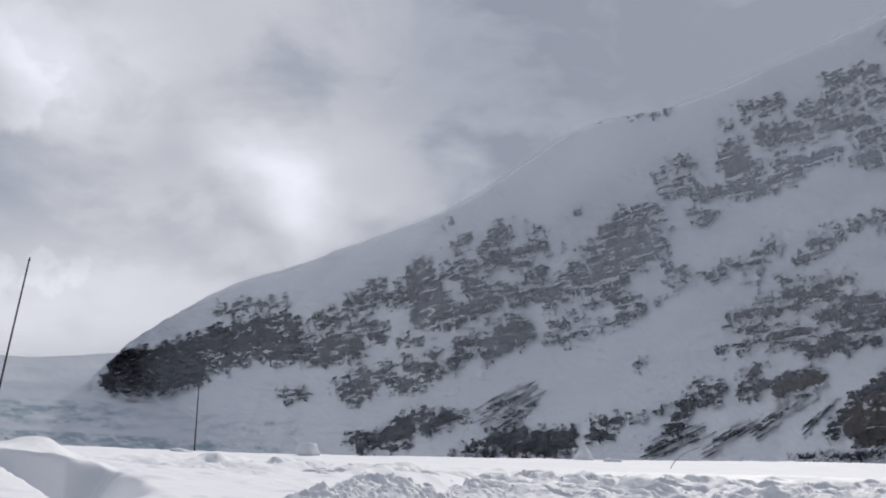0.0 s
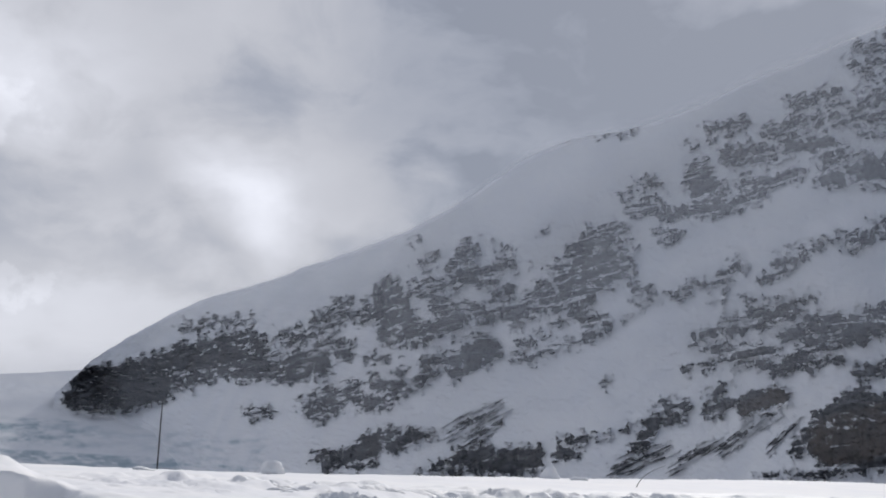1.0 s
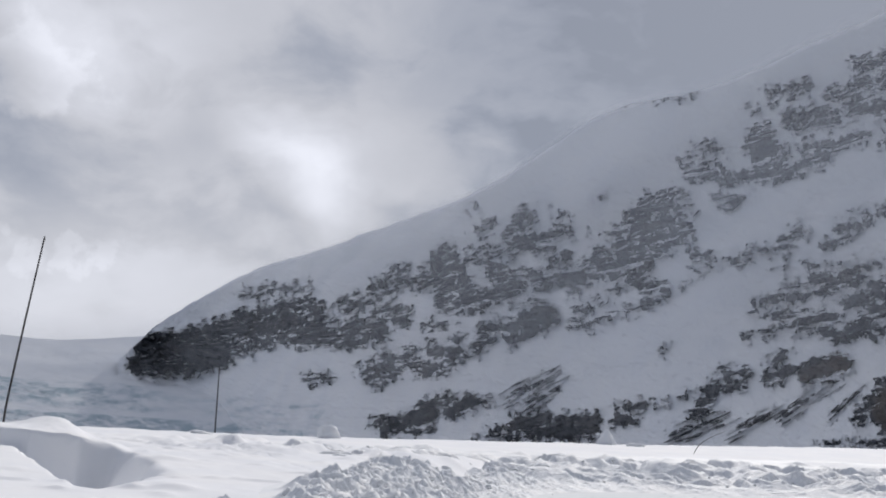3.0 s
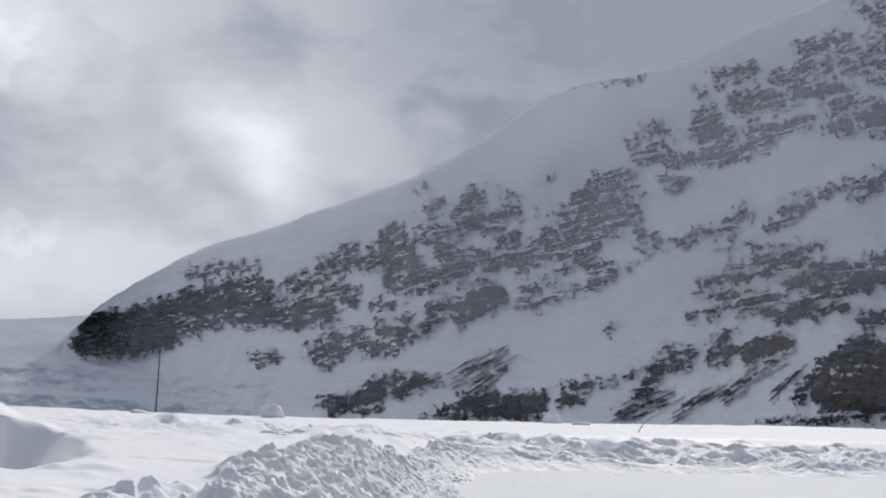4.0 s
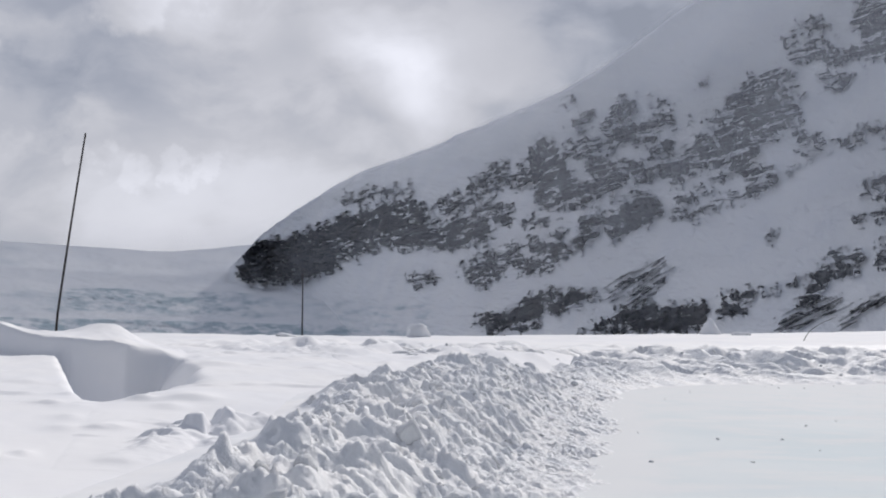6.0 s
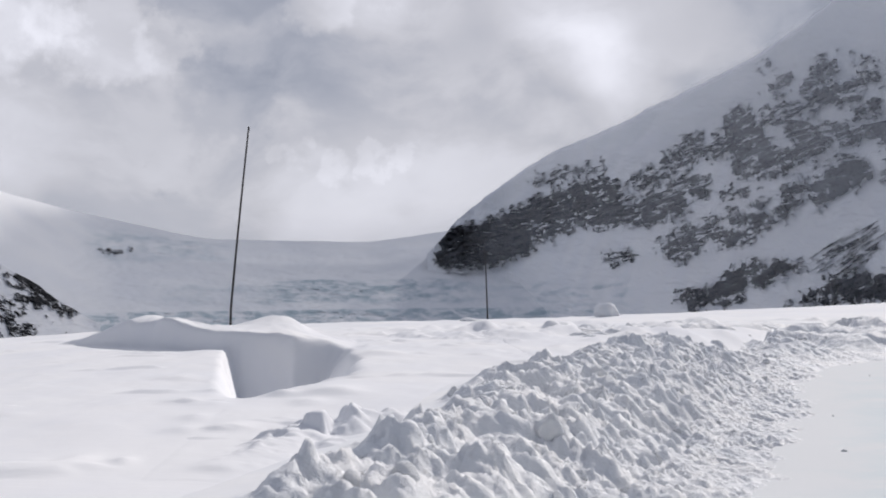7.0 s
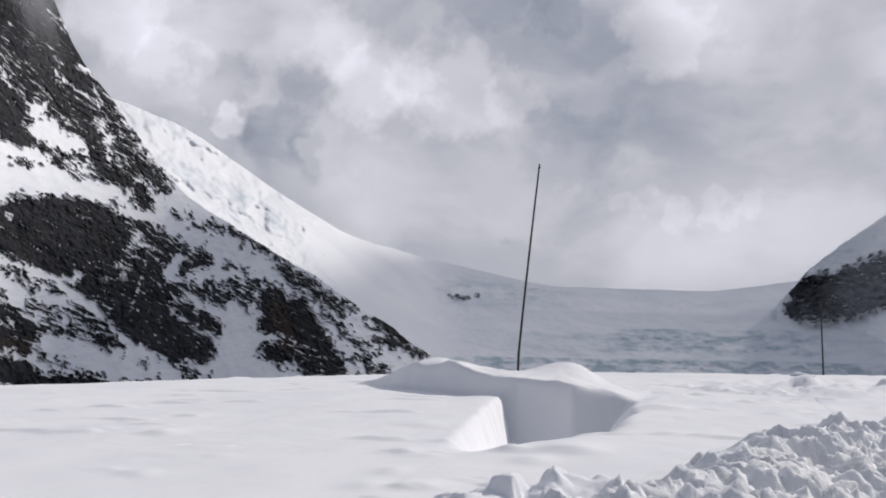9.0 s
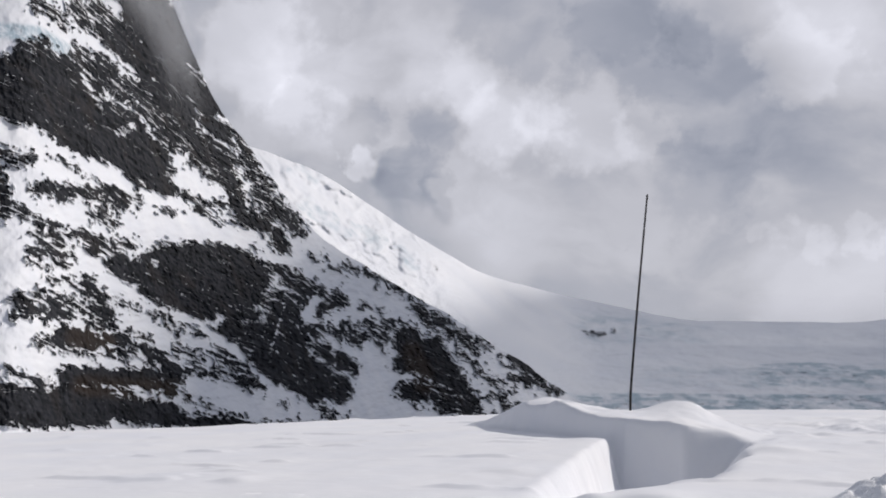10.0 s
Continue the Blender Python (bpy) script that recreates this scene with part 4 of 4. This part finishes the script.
    return np.minimum(haze, 0.62) * (1 - step(0.955, 1.035, f))


def back_thick(A, f):
    return 0.05 + 0.20 * step(0.75, 1.0, f + 0.15 * fbm(A * 0.3, f * 2, 4)) * step(14, 3, A) * (1 - step(1.0, 1.25, f))


veil(RIGHT, np.linspace(-60, -4.4, 165), 0.0, 1.10, right_thick, 0.88, "thin grey mist drifting over the mountainside", 2)
veil(BACK, np.linspace(-9, 26, 120), 0.0, 1.3, back_thick, 0.93, "thin pale mist over the glacier headwall", 1)


def pillar_thick(A, f):
    return 0.72 * step(0.76, 0.98, f + 0.10 * fbm(A * 0.5, f * 4, 4)) * step(33.5, 36.0, A + 1.2 * fbm(f * 6, f * 0, 3)) * step(41.5, 38.5, A)


veil(LEFT, np.linspace(30, 44, 80), 0.55, 1.1, pillar_thick, 0.93, "grey cloud wrapping the rock pillar's top", 2)

# ---- ground ----
TOE = np.array([(-30, -22), (-9, -8.5), (-4.6, -3.4), (-1.7, -0.3), (0.1, 2.4), (1.25, 4.8), (2.35, 7.1), (3.4, 9.5), (4.4, 11.8), (5.4, 14.2), (6.5, 17.0), (7.9, 19.8),
                (10.2, 21.4), (13.0, 22.2), (17, 22.8), (22, 23.7), (32, 25.5), (60, 31), (110, 40)], float)
for _ in range(3):  # corner cutting
    q = np.concatenate([[TOE[0]], np.stack([0.75 * TOE[:-1] + 0.25 * TOE[1:], 0.25 * TOE[:-1] + 0.75 * TOE[1:]], 1).reshape(-1, 2), [TOE[-1]]])
    TOE = q
RUN = np.concatenate([[0], np.cumsum(np.hypot(*np.diff(TOE, axis=0).T))])


def off_toe(x, y):
    """Distance from the plowed edge: positive on the field's side."""
    best, side = np.full(x.shape, 1e9), np.zeros(x.shape)
    for (ax, ay), (bx, by) in zip(TOE[:-1:4], [*TOE[4::4], TOE[-1]]):
        dx, dy = bx - ax, by - ay
        t = np.clip(((x - ax) * dx + (y - ay) * dy) / (dx * dx + dy * dy + 1e-12), 0, 1)
        d = np.hypot(x - ax - t * dx, y - ay - t * dy)
        s = np.sign(dx * (y - ay) - dy * (x - ax))
        side, best = np.where(d < best, s, side), np.minimum(d, best)
    return best * side


rim_far = curve((-180, 90), (-60, 80), (-45, 75), (-32, 58), (-15, 44), (-5, 40), (10, 36), (25, 25), (45, 19), (70, 18), (180, 40))
rim_high = curve((-180, 1.5), (-60, 1.6), (-41, 1.45), (-32, 0.86), (-15, 0.46), (-5, 0.40), (10, 0.42), (25, 0.42), (45, 0.46), (180, 0.5))


WIND_LUMPS = (  # x, y, half width, height
    (-2.3, 11.6, 0.22, 0.035), (-1.73, 10.3, 0.10, 0.03), (-1.52, 7.36, 0.12, 0.025), (-1.9, 6.05, 0.10, 0.03), (-1.64, 6.05, 0.06, 0.025), (-1.3, 7.42, 0.10, 0.03), (-1.07, 5.8, 0.13, 0.02),
    (-1.05, 9.6, 0.12, 0.05), (-0.62, 9.7, 0.26, 0.07), (-0.78, 9.0, 0.14, 0.035), (-4.33, 9.95, 0.16, 0.04), (-1.86, 9.2, 0.18, 0.03), (-1.55, 8.0, 0.10, 0.025), (-1.18, 7.5, 0.12, 0.025),
    (0.19, 19.2, 0.22, 0.06), (0.68, 21.3, 0.16, 0.06), (1.47, 21.8, 0.55, 0.09), (2.4, 24.8, 0.85, 0.13), (0.9, 20.2, 0.14, 0.04), (-0.2, 15.2, 0.35, 0.05),
)


def field(x, y):
    az = -np.degrees(np.arctan2(x, y))
    r = np.hypot(x, y)
    far, high = rim_far(az), rim_high(az)
    near = 0.50 + 0.10 * step(7, 18, r)
    z = near + (high - near) * step(0.35, 1.0, r / far)
    z = z + 0.08 * fbm(x / 4 + 3, y / 6, 4) + 0.022 * fbm(x / 0.9, y / 1.8 + 8, 4) * step(2, 6, r)
    plate = fbm(x / 1.5 + 31, y / 0.8, 4)
    z = z + 0.03 * step(0.20, 0.40, plate) * step(3, 6, r)
    for lx, ly, wide, high in WIND_LUMPS:
        away = (y - ly) / wide
        z = z + high * np.exp(-((x - lx) / wide) ** 2 - np.where(away < 0, away / 0.7, away / 2.5) ** 2)
    patch = np.exp(-((x - 4.0) / 4.2) ** 2 - ((y - 25) / 7.5) ** 2)
    z = z + 0.17 * patch * step(0.0, 0.30, fbm(x / 1.0, y / 2.2 + 50, 4)) + 0.05 * patch * step(0.05, 0.35, fbm(x / 0.4, y / 1.1 + 20, 4))
    drop = np.maximum(0, r - far)
    return z - 0.10 * np.minimum(drop, 600) ** 1.02 * step(0, 3, drop)


def ground_height(x, y):
    s = off_toe(x, y)
    f = field(x, y)
    wide = 2.6 + 4.2 * step(6.5, 11, x) * step(10, 17, y)
    return np.where(s < 0, -0.06, -0.06 + (f + 0.06) * step(0.4, wide, s))




def mound(x, y, base):
    """Wind-scooped mound: a steep face towards the road, domes behind it, and a hollow before its eastern half."""
    wob = 0.22 * fbm(x * 0.8, y * 0.8, 3)
    face = np.interp(x, (-7.5, -5.7, -4.5, -3.4, -2.3, -1.5, -0.7, 0.1, 1.0), (22.5, 20.4, 19.0, 17.7, 16.5, 16.4, 17.1, 18.3, 20.0)) + wob
    high = np.interp(x, (-6.4, -5.7, -4.8, -4.2, -3.6, -3.1, -2.4, -1.7, -1.1, -0.6), (0, 0.16, 0.41, 0.49, 0.45, 0.36, 0.30, 0.28, 0.16, 0))
    d = y - face
    up = high * (1 + 0.35 * fbm(x * 1.3 + 5, y * 0.8, 4)) * step(0.0, 0.30, d) * (1 - 0.35 * step(0.8, 2.6, d)) * step(5.0, 2.4, d)
    domes = 0.36 * np.exp(-((x + 2.0) / 0.62) ** 2 - ((y - 19.6) / 1.3) ** 2) + 0.06 * np.exp(-((x + 4.1) / 0.9) ** 2 - ((y - 20.0) / 1.1) ** 2) \
        + 0.08 * np.exp(-((x + 3.0) / 0.8) ** 2 - ((y - 20.2) / 1.4) ** 2)
    crest = -0.317 - 0.124 * y + 0.04 * fbm(y * 1.3, 0 * y, 3)
    front = y - 2.3 * step(-1.5, -0.4, x) * step(16.5, 11, y)
    floor = np.interp(front, (9.3, 9.9, 11.4, 14.0, 16.4, 17.5), (0.0, 0.05, 0.38, 0.74, 0.90, 0.82))
    hollow = floor * step(-0.18, 0.14, x - crest + 0.05 * fbm(x * 2, y * 2, 3)) * step(-0.6, -1.25, x + 0.10 * (y - 16.5) + 0.22 * fbm(x * 0.7, y * 0.7, 2)) * step(0.26, -0.02, d)
    lip = 0.05 * np.exp(-((x - crest + 0.3) / 0.4) ** 2) * step(13.5, 16, y) * step(0.2, -0.4, d)
    return base + up + domes * step(0, 0.6, d) - hollow + lip


def in_mound(x, y):
    return step(-7.6, -6.8, x) * step(1.9, 1.3, x) * step(9.3, 9.8, y) * step(24.0, 23.0, y)


az = np.concatenate([np.linspace(-180, -56, 32)[:-1], np.linspace(-56, 56, 440), np.linspace(56, 180, 32)[1:]])
r = np.concatenate([[0.01, 1.0, 2.0], np.geomspace(2.6, 90, 280), np.geomspace(95, 4900, 60)])
R, A = np.meshgrid(r, np.radians(az), indexing="ij")
gx, gy = -np.sin(A) * R, np.cos(A) * R
gz = ground_height(gx, gy)
gz = np.where((R > 90) & (np.abs(A) > radians(58)), np.minimum(gz, -0.06 + 0 * gz), gz)
gz = gz - 1.1 * in_mound(gx, gy)
ground = tagged(new("ground", grid_mesh("ground", gx, gy, gz, SNOW)), "smooth wind-packed snowfield with faint ripples", "snow field", kind="structure")

hx, hy = np.meshgrid(np.linspace(-8.2, 2.2, 210), np.linspace(9.0, 24.4, 310))
hz = mound(hx, hy, np.minimum(field(hx, hy), ground_height(hx, hy))) + 0.006 * fbm(hx * 6, hy * 6, 4)
out = np.maximum(step(-7.7, -8.2, hx), np.maximum(step(1.7, 2.2, hx), np.maximum(step(9.25, 9.0, hy), step(23.9, 24.4, hy))))
hz = hz + 0.0015 - 0.006 * out
snow_mound = tagged(new("snow_mound", grid_mesh("snow_mound", hx, hy, hz, SNOW)), "smooth wind-scooped snow mound with a shaded hollow", "snow mound")

# small drift with broken lumps beside the plowed bank
dx, dy = np.meshgrid(np.linspace(-1.6, 0.3, 130), np.linspace(5.3, 8.8, 200))
wob = fbm(dx * 5, dy * 5, 4, 0.55)
px, py = dx + 0.17 * wob, dy + 0.12 * fbm(dx * 4 + 9, dy * 4, 4, 0.55)
drift = 0.16 * np.exp(-np.abs((px + 0.60) / 0.12) ** 5 - np.abs((py - 7.15) / 0.15) ** 5) * (1 + 0.3 * (px + 0.60))
drift = np.maximum(drift, 0.17 * np.maximum(0, 1 - np.hypot((px + 0.34) / 0.20, (py - 7.4) / 0.38)) ** 1.1)
drift = np.maximum(drift, 0.10 * np.exp(-((py - 7.5 - 0.3 * px) / 0.20) ** 2) * step(-0.42, -0.25, px))
drift = np.maximum(drift, 0.09 * np.exp(-((px + 0.72 - 0.22 * (py - 6.9)) / 0.16) ** 2) * step(5.6, 7.2, py) * step(7.7, 7.3, py))
drift = np.maximum(drift, 0.06 * np.exp(-((px + 0.42) / 0.13) ** 2 - ((py - 6.55) / 0.2) ** 2)) + 0.05 * wob * step(0.005, 0.06, drift)
rim = np.maximum(np.maximum(step(-1.35, -1.6, dx), step(0.05, 0.3, dx)), np.maximum(step(5.55, 5.3, dy), step(8.5, 8.8, dy)))
dz = ground_height(dx, dy) + drift * (1 - rim) + 0.002 - 0.012 * rim
tagged(new("snow_drift", grid_mesh("snow_drift", dx, dy, dz, SNOW)), "small wind drift with two broken snow lumps beside the bank", "snow drift")

# plowed road surface
us = np.concatenate([np.linspace(RUN[0], RUN[-1], 240)])
tx, ty = np.interp(us, RUN, TOE[:, 0]), np.interp(us, RUN, TOE[:, 1])
w01 = (np.linspace(0, 1, 60) ** 2.4)[:, None]
sx = tx + (70 + 0.3 * tx - tx) * w01 + 0 * ty
sy = ty + (-45 - ty) * w01
road = tagged(new("road", grid_mesh("road", sx, sy, 0.012 * fbm(sx / 2, sy / 2, 4), ICE, snowy=step(1.3, 0.2, np.hypot(sx - tx, sy - ty)))), "plowed road of packed snow and pale icy sheen", "road", kind="structure")

# plowed bank along the road's edge
steps = np.concatenate([np.arange(12, 36, 0.2), np.arange(36, 60, 0.026), np.arange(60, 92, 0.09), np.arange(92, RUN[-1], 0.4)])
cx, cy = np.interp(steps, RUN, TOE[:, 0]), np.interp(steps, RUN, TOE[:, 1])
nx, ny = -np.gradient(cy, steps), np.gradient(cx, steps)
ln = np.hypot(nx, ny)
for _ in range(30):
    nx[1:-1], ny[1:-1] = (nx[:-2] + nx[2:]) / 2, (ny[:-2] + ny[2:]) / 2
ln = np.hypot(nx, ny)
nx, ny = nx / ln, ny / ln
S = np.concatenate([np.arange(-0.9, 2.6, 0.024), np.arange(2.6, 8.01, 0.09)])[:, None]
U = steps[None] + 0 * S
bx, by = cx + nx * S, cy + ny * S
fz = field(bx, by)
turn = step(53.5, 58.5, U)  # the bank gets lower and wider where it bends
wave = 0.30 * fbm(U * 0.35, 0 * U, 4) + 0.45 * fbm(U * 1.4, S * 1.4, 4) * step(1.2, 0.2, S)
small = step(47.5, 39, U)  # lower and narrower towards its near end
s1 = (S + wave) * (1 + 0.5 * small)
near_bank = np.interp(s1, (-0.6, -0.3, 0.2, 0.7, 1.1, 1.5, 1.95, 2.3, 2.8, 3.4), (-0.06, -0.03, 0.02, 0.11, 0.27, 0.46, 0.62, 0.66, 0.58, 0.5))
near_bank = near_bank * (1 - 0.10 * small)
far_bank = np.interp(s1, (-0.6, -0.3, 0.2, 0.8, 1.4, 2.2, 3.2, 4.2, 5.4, 7.0), (-0.06, -0.01, 0.10, 0.24, 0.24, 0.34, 0.46, 0.56, 0.60, 0.6))
bz = near_bank * (1 - turn) + far_bank * turn
join = step(2.5, 3.6, s1) * (1 - turn) + step(4.6, 6.6, s1) * turn
bz = bz * (1 - join) + (fz + 0.003 + 0.03 * fbm(bx * 0.9, by * 0.9, 4)) * join
bz = bz - 0.12 * step(2.9, 4.4, s1) * (1 - turn) - 0.12 * step(7.0, 7.8, S) * turn - 2.2 * step(4.4, 5.6, S) * (1 - turn) - 0.05 * step(-0.5, -0.9, S)
rubble = step(-0.6, 0.2, s1 + 0.5 * fbm(U * 1.1, S * 1.1, 4)) * step(2.8 + 3.0 * turn, 2.3 + 1.85 * turn, s1 + (0.4 + 1.6 * turn) * fbm(U * (1.3 - 0.8 * turn), S * 1.3, 3))
body = step(0.3, 1.2, s1)
bend = 0.12 * fbm(bx * 1.6, by * 1.6, 3)
lx, ly = bx + bend, by - bend
big = lumps(lx, ly, 0.46) - 0.25
mid = lumps(lx + 5, ly, 0.24, 2) - 0.22
bit = lumps(lx, ly + 3, 0.12, 4) - 0.2
grit = lumps(lx + 2, ly + 7, 0.07, 6) - 0.2
loose = 0.6 + 0.7 * step(-0.15, 0.2, fbm(bx * 0.9 + 4, by * 0.9, 3))
slab = lumps(U + bend, 1.5 * (S + bend), 0.85, 11) - 0.25
furrow = lumps(1.25 * (U + 0.35 * S + bend), 0.62 * (S + bend), 0.40, 13) - 0.25  # clods dragged up the slope
bumpy = 0.55 + 0.45 * step(-0.12, 0.2, fbm(bx * 1.3 + 20, by * 1.3, 3))
mid, bit, grit = mid * bumpy, bit * bumpy * (1 - 0.6 * turn), grit * bumpy * (1 - 0.7 * turn)
bz = bz + rubble * (0.10 * slab * body * (1 - turn) + 0.15 * furrow * body * (1 - turn) + (0.15 * big + 0.14 * mid) * loose * (0.15 + 0.85 * body) * (1 - 0.35 * turn) + 0.60 * turn * (lumps(0.7 * lx, ly, 1.0, 8) - 0.25) * body + 0.10 * bit * (0.6 + 0.4 * body) + 0.085 * grit
                    + 0.12 * fbm(U * 0.9, S * 1.3, 5, 0.6) * body + 0.045 * fbm(bx * 7, by * 7, 5, 0.65))
drag = fbm(U * 3.2 + 0.6 * S, S * 0.5, 4)
bz = bz + 0.08 * rubble * body * drag * (1 - turn)
snow_bank = tagged(new("snow_bank", grid_mesh("snow_bank", bx, by, bz, BANK, broken=rubble)), "rough plowed snowbank of broken clods beside the road", "snowbank")


# ---- things ----
def part(name, bm, mat, parent=None, smooth=True, label=""):
    me = bpy.data.meshes.new(name)
    bm.to_mesh(me)
    bm.free()
    if smooth:
        me.polygons.foreach_set("use_smooth", np.ones(len(me.polygons), bool))
    me.materials.append(mat)
    ob = new(name, me)
    ob.parent = parent
    return tagged(ob, label)


def rod(points, radii, sides=12):
    """A round rod through points."""
    bm = bmesh.new()
    rings = []
    for k, (p, rad) in enumerate(zip(points, radii)):
        p = Vector(p)
        along = (Vector(points[min(k + 1, len(points) - 1)]) - Vector(points[max(k - 1, 0)])).normalized()
        side = along.cross(Vector((0, 1, 0.01))).normalized()
        other = along.cross(side)
        rings.append([bm.verts.new(p + rad * (math.cos(a) * side + math.sin(a) * other)) for a in (2 * math.pi * i / sides for i in range(sides))])
    for a, b in zip(rings[:-1], rings[1:]):
        for i in range(sides):
            bm.faces.new((a[i], a[(i + 1) % sides], b[(i + 1) % sides], b[i]))
    bm.faces.new(rings[0][::-1])
    bm.faces.new(rings[-1])
    return bm


def snow_pole(x, y, z, dx, dy, height, radius, label):
    """A tall thin marker pole standing in the snow, leaning by (dx, dy) at its top."""
    pole = tagged(new("snow_pole"), label, "marker pole", "marker poles in the snow")
    pole.matrix_world = pose(x, y, z)
    n = 14
    pts = [(dx * (k / n) ** 1.1, dy * k / n, -0.4 * (k == 0) + height * k / n) for k in range(n + 1)]
    part("shaft", rod(pts, [radius * (1.15 - 0.35 * k / n) for k in range(n + 1)]), POLE, pole)
    tip = Vector(pts[-1])
    part("cap", rod([tip - Vector((0, 0, 0.05)), tip + Vector((0, 0, 0.015)), tip + Vector((0, 0, 0.03))], [radius * 0.86, radius * 0.86, radius * 0.5]), POLE, pole)
    return pole


snow_pole(-2.86, 19.7, 0.93, 0.34, 0.1, 3.55, 0.019, "tall thin dark marker pole leaning in a snow mound")
snow_pole(3.83, 40.3, 0.40, -0.06, 0.0, 2.5, 0.026, "thin dark upright marker pole in the snowfield")


def snow_clod(seed, cuts=7, peak=0.0, near=0.45):
    """A broken block of snow: a lump cut by a few planes, its edges crumbled."""
    rnd = random.Random(seed)
    bm = bmesh.new()
    bmesh.ops.create_icosphere(bm, subdivisions=3, radius=1)
    planes = [(Vector((rnd.uniform(-1, 1), rnd.uniform(-1, 1), rnd.uniform(-0.6, 1))).normalized(), rnd.uniform(near, near + 0.35)) for _ in range(cuts)]
    for vert in bm.verts:
        p = vert.co.copy()
        for axis, far in planes:
            over = p.dot(axis) - far
            if over > 0:
                p -= axis * over * 0.92
        p *= 1 + 0.20 * noise.noise(p * 1.9 + Vector((seed, 0, 0))) + 0.12 * noise.noise(p * 4.5 + Vector((0, seed, 0))) + 0.06 * noise.noise(p * 10 + Vector((0, seed, 3)))
        taper = 1 - peak * max(0.0, min(1.0, (p.z + 0.3) / 1.2))
        vert.co = Vector((p.x * taper, p.y * taper, p.z))
    me = bpy.data.meshes.new("snow_clod")
    bm.to_mesh(me)
    bm.free()
    me.polygons.foreach_set("use_smooth", np.ones(len(me.polygons), bool))
    me.attributes.new("broken", "FLOAT", "POINT").data.foreach_set("value", np.ones(len(me.vertices), np.float32))
    me.materials.append(BANK)
    return me


CLODS = [snow_clod(k) for k in range(8)]
CLODS += [snow_clod(20, 1), snow_clod(31, 3, 0.5)]
pick = random.Random(5)
here = np.argwhere((rubble > 0.6) & (U > 40) & (U < 72) & (S > 0.35))
for i in range(230):
    row, col = here[pick.randrange(len(here))]
    size = 0.035 + 0.075 * pick.random() ** 2.2
    clod = new("snow_clod", CLODS[pick.randrange(8)])
    tagged(clod, "broken clod of white snow on the plowed bank", "snow clod", "clods on the plowed bank")
    clod.matrix_world = Matrix.Translation((bx[row, col], by[row, col], bz[row, col] - 0.3 * size)) @ Euler((pick.uniform(-0.6, 0.6), pick.uniform(-0.6, 0.6), pick.uniform(0, 6.3))).to_matrix().to_4x4() @ Matrix.Diagonal((size * pick.uniform(0.8, 1.4), size, size * pick.uniform(0.6, 0.9), 1))


BLOCKS = [snow_clod(40 + k, 14, 0.0, 0.32) for k in range(4)]
for k, (x, y, size) in enumerate(((1.30, 8.35, 0.17), (0.95, 7.0, 0.13), (1.75, 9.3, 0.12), (0.55, 7.6, 0.12), (1.1, 6.2, 0.11), (2.0, 10.6, 0.13), (2.6, 11.3, 0.11), (1.5, 7.6, 0.10), (0.2, 6.6, 0.11), (2.3, 9.0, 0.09))):
    row, col = np.unravel_index(np.argmin((bx - x) ** 2 + (by - y) ** 2), bx.shape)
    block = tagged(new("snow_block", BLOCKS[k % 4]), "large broken block of packed snow in the plowed bank", "snow block", "blocks in the plowed bank")
    block.matrix_world = Matrix.Translation((x, y, bz[row, col] - 0.15 * size)) @ Euler((0.5 * math.sin(k * 2.3), 0.5 * math.cos(k * 1.7), k * 1.1)).to_matrix().to_4x4() @ Matrix.Diagonal((size * 1.5, size * 1.2, size * 1.1, 1))


def lump(x, y, size, tall, seed, label, sink=0.3, turn=0.0):
    """A lone block or drift of snow on the field."""
    ob = tagged(new("snow_lump", CLODS[seed]), label, "snow lump")
    z = float(field(np.array([x]), np.array([y]))[0])
    ob.matrix_world = Matrix.Translation((x, y, z + tall * (1 - sink) * 0.5)) @ Matrix.Rotation(turn, 4, "Z") @ Matrix.Diagonal((size, size * 0.8, tall, 1))
    return ob


lump(8.35, 40.6, 0.46, 0.38, 8, "rounded white snow block on the snowfield's rim")
lump(24.1, 47.4, 0.62, 0.56, 9, "pointed white snow block on the snowfield's rim")
lump(3.0, 37.5, 0.4, 0.10, 5, "low snow drift on the snowfield")
lump(24.0, 44.0, 0.5, 0.12, 2, "low snow drift on the snowfield")
lump(33.0, 52.0, 0.6, 0.16, 6, "low snow drift on the snowfield")

bent = [(0.012 * k ** 1.9, 0, -0.25 + 0.19 * k - 0.0035 * k ** 2) for k in range(13)]
stick = tagged(new("marker_stick"), "thin bent dark stick poking out of the snow", "stick")
stick.matrix_world = pose(21.4, 34.8, 0.72)
part("stem", rod([(x * 1.0, y, z * 0.62) for x, y, z in bent], [0.017 - 0.0009 * k for k in range(13)], 8), TWIG, stick)

# crumbs of snow thrown onto the road
for i in range(26):
    at = pick.uniform(40, 66)
    across = -0.25 - 3.2 * pick.random() ** 2
    x, y = float(np.interp(at, steps, cx) + np.interp(at, steps, nx) * across), float(np.interp(at, steps, cy) + np.interp(at, steps, ny) * across)
    size = 0.01 + 0.015 * pick.random() ** 2
    crumb = tagged(new("snow_crumb", CLODS[pick.randrange(8)]), "small crumb of snow lying on the icy road", "snow crumb", "crumbs on the road")
    crumb.matrix_world = Matrix.Translation((x, y, 0.35 * size)) @ Matrix.Rotation(pick.uniform(0, 6.3), 4, "Z") @ Matrix.Diagonal((size * 1.3, size, size * 0.6, 1))
